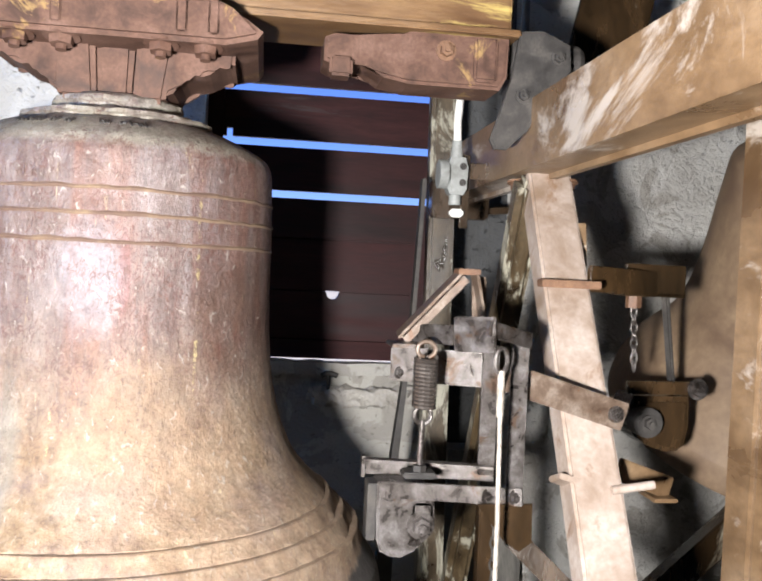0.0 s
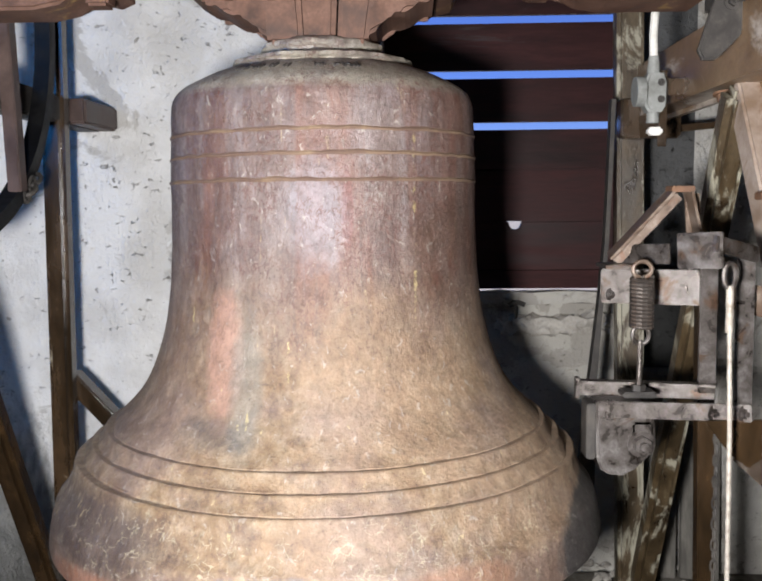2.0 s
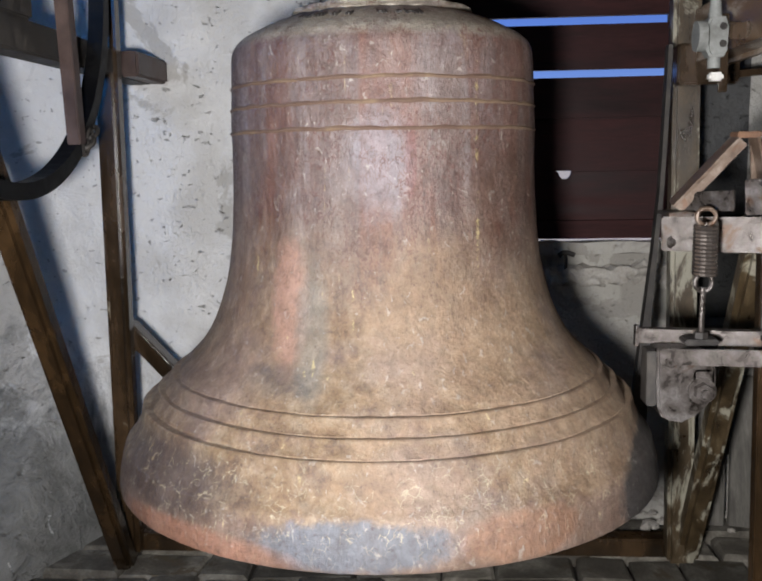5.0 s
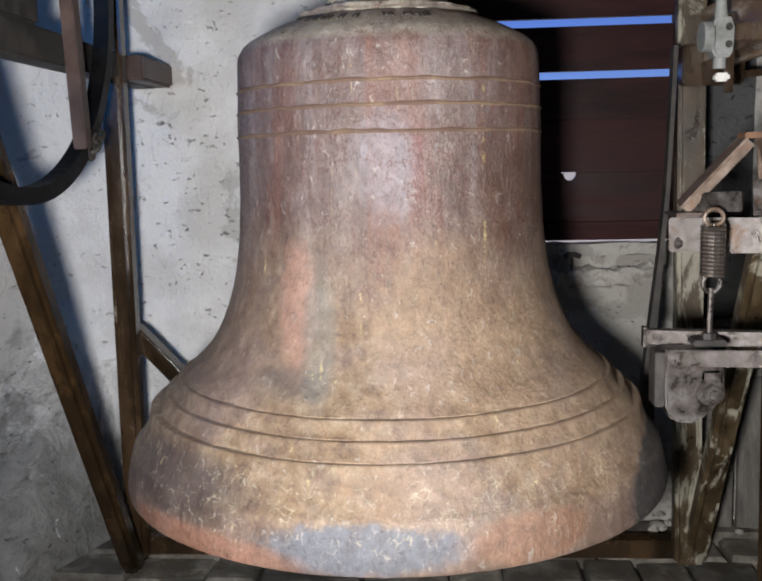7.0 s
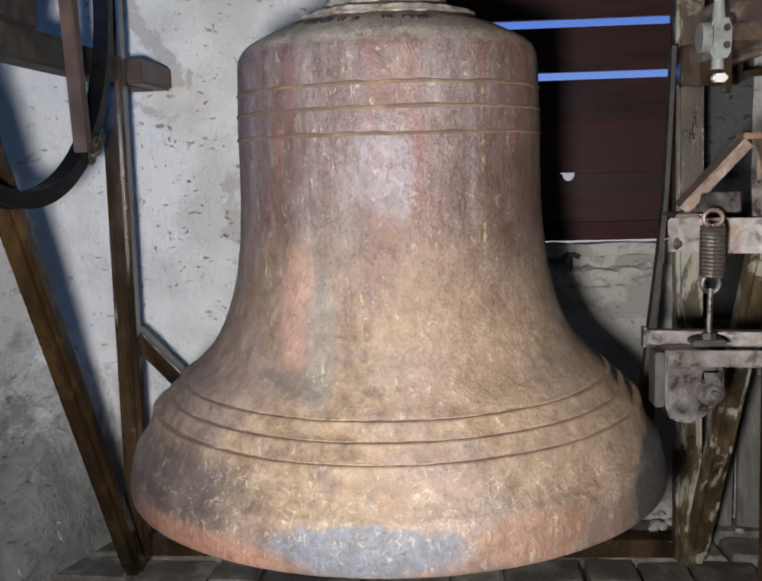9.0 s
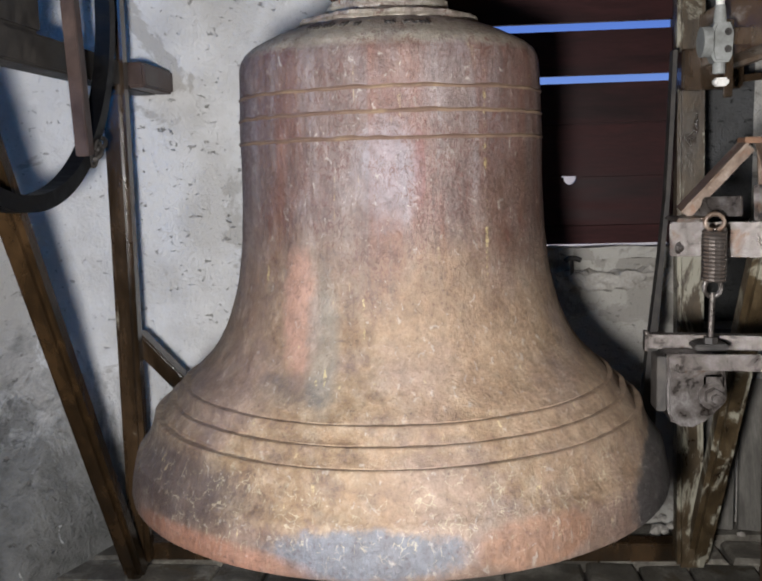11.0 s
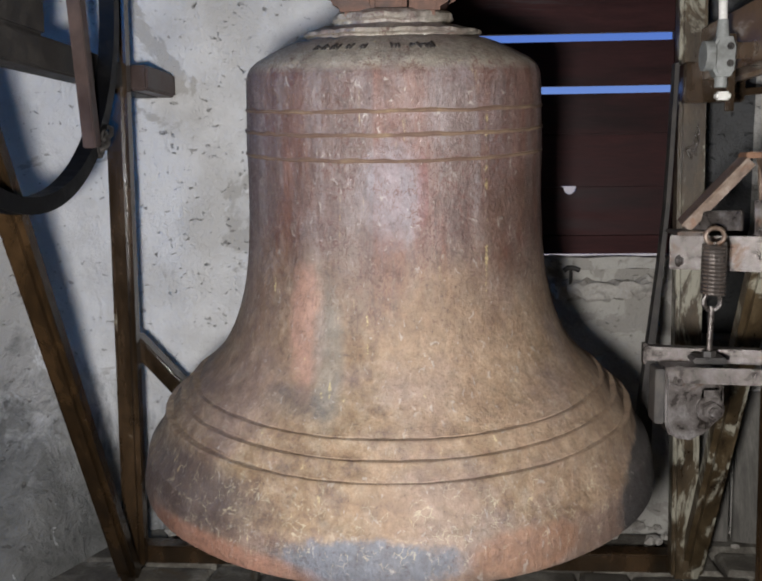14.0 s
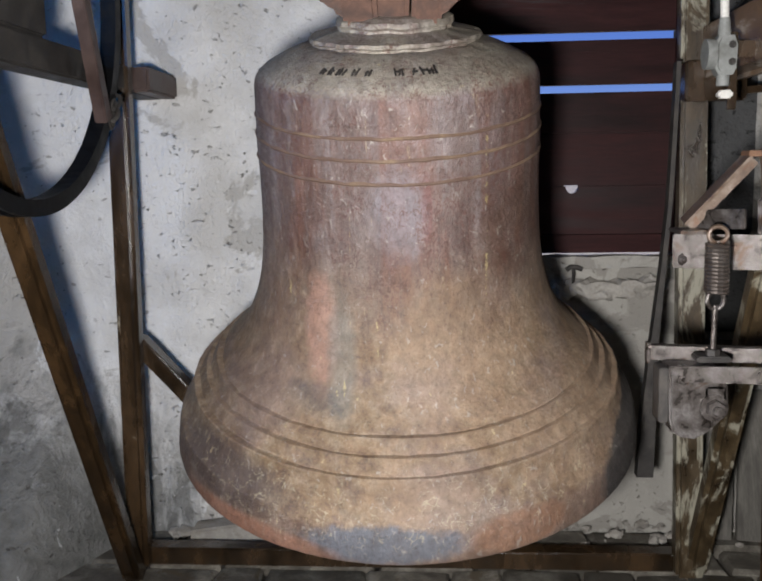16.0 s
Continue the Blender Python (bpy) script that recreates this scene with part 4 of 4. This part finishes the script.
# coil spring and its rod
turns, pts = 13, []
for k in range(turns * 14 + 1):
    q = 2 * math.pi * k / 14
    pts.append((0.637 + 0.0205 * math.cos(q), -0.235 + 0.0205 * math.sin(q), 0.553 - 0.098 * k / (turns * 14)))
spring = part("spring", tube(B(), pts, 0.0042, 7), POLISHED, works, "rusty coil spring")
loop = [(0.637 + 0.018 * math.sin(q), -0.235, 0.568 + 0.016 * math.cos(q)) for q in [math.pi * (k - 6) / 6.5 for k in range(13)]]
part("spring_hook", tube(B(), loop, 0.0045, 7), STRAP, spring)
loop = [(0.636 + 0.016 * math.sin(q), -0.235, 0.440 - 0.018 * math.cos(q)) for q in [math.pi * (k - 6) / 7 for k in range(13)]]
part("spring_hook", tube(B(), loop, 0.0048, 7), STEEL, spring)
part("pull_rod", tube(B(), [(0.636, -0.235, 0.430), (0.635, -0.235, 0.38), (0.634, -0.235, 0.325)], 0.0055, 9), STEEL, works)
bm = box(B(), (0.600, -0.255, 0.318), (0.665, -0.205, 0.330), 0.003)
rod(bm, (0.634, -0.235, 0.330), (0.634, -0.235, 0.342), 0.014, 6)
part("rod_seat", bm, DARKIRON, works)
bm = B()
extrude_outline(bm, [(0.718, 0.302), (0.822, 0.304), (0.824, 0.232), (0.800, 0.215), (0.770, 0.236)], -0.372, -0.365, 0.001)
part("gusset", bm, PAINT, works)
bm = bar(B(), (0.790, -0.352, 0.240), (0.93, -0.40, 0.110), 0.040, 0.006, (0, -1, 0), 0.001)
bar(bm, (0.803, -0.330, 0.252), (0.943, -0.378, 0.122), 0.006, 0.040, (0, -1, 0), 0.001)
part("diagonal_stay", bm, PAINT, works)
# the stem that carries the works, down to the floor
part("stem", bar(B(), (0.822, -0.10, FLOOR), (0.800, -0.10, 0.60), 0.035, 0.035, (0, 1, 0), 0.003), PAINT, works)
bm = B()
rings = []
for px, pz, pw in ((0.766, 0.99, 0.006), (0.760, 0.80, 0.006), (0.752, 0.59, 0.006), (0.737, 0.40, 0.007), (0.718, 0.19, 0.011), (0.705, -0.05, 0.022), (0.699, -0.22, 0.024)):
    rings.append([bm.verts.new((px + dx, 0.62 + dy, pz)) for dx, dy in ((-pw, -0.02), (pw, -0.02), (pw, 0.02), (-pw, 0.02))])
for a, b in zip(rings, rings[1:]):
    for k in range(4):
        bm.faces.new((a[k], a[(k + 1) % 4], b[(k + 1) % 4], b[k]))
bm.faces.new(rings[0])
bm.faces.new(rings[-1][::-1])
part("draw_bar", bm, DARKIRON, works)

# ---- limit switch on the beam ----
switch = thing("limit_switch", (0.781, 0.25, 0.90), "grey plastic limit switch with a cream plunger", "limit switch")
bm = B()
extrude_outline(bm, [(0.765, 0.915), (0.798, 0.915), (0.806, 0.930), (0.808, 0.985), (0.800, 1.008), (0.765, 1.008), (0.757, 0.990), (0.757, 0.930)], 0.225, 0.275, 0.006)
box_ = part("housing", bm, GREYPLASTIC, switch)
bm = rod(B(), (0.735, 0.245, 0.965), (0.757, 0.245, 0.965), 0.036, 24)
part("lid", bm, GREYPLASTIC, box_)
part("gland", rod(B(), (0.781, 0.25, 0.915), (0.781, 0.25, 0.890), 0.015, 16), GREYPLASTIC, box_)
part("gland", rod(B(), (0.781, 0.25, 1.008), (0.781, 0.25, 1.050), 0.016, 16, 0.012), GREYPLASTIC, box_)
for z in (0.945, 0.985):
    part("screw", bolt(B(), (0.794, 0.225, z), (0, -1, 0), 0.006, 0.004), DARKIRON, box_)
part("sleeve", tube(B(), [(0.781, 0.25, 1.045), (0.779, 0.25, 1.10), (0.783, 0.25, 1.165), (0.80, 0.26, 1.20)], 0.010, 10), WHITE, switch)
part("plunger", box(B(), (0.768, 0.232, 0.860), (0.802, 0.262, 0.880), 0.005), WHITE, switch)
bm = box(B(), (0.800, 0.272, 0.835), (0.822, 0.280, 1.02), 0.002)
box(bm, (0.822, 0.272, 0.96), (0.866, 0.280, 1.00), 0.002)
part("mounting_plate", bm, PAINT, switch)
pipe = thing("cable_pipe", (0.953, 0.3, 1.11), "pale grey cable pipe rising from the beam", "pipe")
part("pipe", tube(B(), [(0.955, 0.30, 1.10), (0.955, 0.30, 1.35), (0.950, 0.30, 1.75), (0.950, 0.30, 2.4)], 0.010, 10), GREYPLASTIC, pipe)

# ---- steel cable ----
cable = thing("pull_cable", (0.735, -0.45, FLOOR), "thin pale steel cable with a clamped eye", "cable")
part("rope", tube(B(), [(0.729, -0.452, 0.51), (0.735, -0.45, 0.30), (0.738, -0.45, 0.0), (0.745, -0.45, FLOOR)], 0.0042, 8), ROPE, cable)
loop = [(0.728 + 0.010 * math.sin(q), -0.452, 0.572 + 0.022 * math.cos(q)) for q in [2 * math.pi * k / 14 for k in range(15)]]
part("eye", tube(B(), loop, 0.0045, 7), STEEL, cable)
part("ferrule", rod(B(), (0.7285, -0.452, 0.555), (0.729, -0.452, 0.475), 0.0065, 12), ROPE, cable)

# ---- second lever unit hanging from its bracket ----
unit = thing("counter_lever", (1.2, 0.0, 0.35), "dark brown lever unit with drum and hanging chain", "lever unit")
bm = B()
for k in range(9):
    c = Vector((1.157 + 0.001 * k, 0.0, 0.668 - 0.0175 * k))
    side = Vector((1, 0, 0)) if k % 2 else Vector((0, 1, 0))
    tube(bm, [c + 0.013 * math.cos(q) * Vector((0, 0, 1)) + 0.007 * math.sin(q) * side for q in [2 * math.pi * j / 10 for j in range(11)]], 0.003, 6)
part("chain", bm, STEEL, unit)
part("chain_nut", rod(B(), (1.156, 0.0, 0.70), (1.156, 0.0, 0.660), 0.018, 6), RUST, unit)
lever = part("lever", bar(B(), (1.150, 0.0, 0.478), (1.335, 0.0, 0.480), 0.012, 0.030, (0, 0, 1), 0.003), PAINT, unit)
part("bolt", bolt(B(), (1.318, -0.008, 0.479), (0, -1, 0), 0.017, 0.014), STEEL, lever)
bm = B()
extrude_outline(bm, [(1.165, 0.460), (1.150, 0.425), (1.152, 0.395), (1.172, 0.366), (1.205, 0.346), (1.245, 0.334), (1.275, 0.336), (1.292, 0.350), (1.300, 0.39), (1.298, 0.462)], -0.02, 0.10, 0.012)
drum = part("drum", bm, PAINT, unit)
part("shaft", rod(B(), (1.185, -0.05, 0.405), (1.185, 0.06, 0.405), 0.034, 20), DARKIRON, drum)
part("bolt", bolt(B(), (1.185, -0.05, 0.405), (0, -1, 0), 0.013, 0.012), DARKIRON, drum)
part("hanger", bar(B(), (1.28, 0.04, 0.46), (1.24, 0.02, 0.70), 0.02, 0.012), DARKIRON, unit)
stay = bar(B(), (1.40, 0.62, -0.36), (1.95, 0.62, 0.14), 0.09, 0.06, (0, 1, 0), 0.005)
part("stay", stay, PAINT, frame_)

# ---- thin chain hanging behind the cable ----
hang = thing("hanging_chain", (0.80, -0.2, 0.0), "thin dark chain hanging beside the steel cable", "chain")
for k in range(30):
    c = Vector((0.80, -0.20, 0.245 - 0.022 * k))
    side = Vector((1, 0, 0)) if k % 2 else Vector((0, 1, 0))
    bm = tube(B(), [c + 0.014 * math.cos(q) * Vector((0, 0, 1)) + 0.006 * math.sin(q) * side for q in [2 * math.pi * j / 8 for j in range(9)]], 0.0022, 5)
    part("link", bm, DARKIRON, hang)

# ---- what moves ----


def motions():
    swing = [(0, 0.0), (11.2, 0.0), (11.4, 0.2), (11.6, 0.9), (11.8, 2.0), (12.0, 5.0), (12.1, 7.2), (12.2, 9.3), (12.3, 11.0), (12.4, 12.3), (12.5, 12.9), (12.6, 13.0),
             (12.7, 12.6), (12.8, 11.6), (12.9, 10.0), (13.0, 7.7), (13.1, 4.7), (13.2, 1.2), (13.3, -2.8), (13.4, -6.0), (13.5, -8.1), (13.6, -9.2), (13.7, -9.2),
             (13.8, -8.3), (13.9, -7.1), (14.0, -5.0), (14.1, -1.6), (14.2, 4.2), (14.3, 9.3), (14.4, 14.2), (14.5, 18.5), (14.6, 21.5), (14.7, 23.1), (14.8, 23.4),
             (14.9, 22.5), (15.0, 20.0), (15.1, 15.0), (15.2, 8.5), (15.3, 1.2), (15.4, -5.8), (15.5, -11.5), (15.6, -16.2), (15.7, -19.2), (15.8, -19.6),
             (15.9, -18.5), (16.0, -16.2)]
    walk(bell, [(t, pose(0, 0, AXIS, -a)) for t, a in swing])
    walk(neighbour, [(0.1 * k, pose(NX, 0, NZ, 3 + 22 * math.cos(2 * math.pi * (0.1 * k + 0.03) / 1.7))) for k in range(161)])


motions()
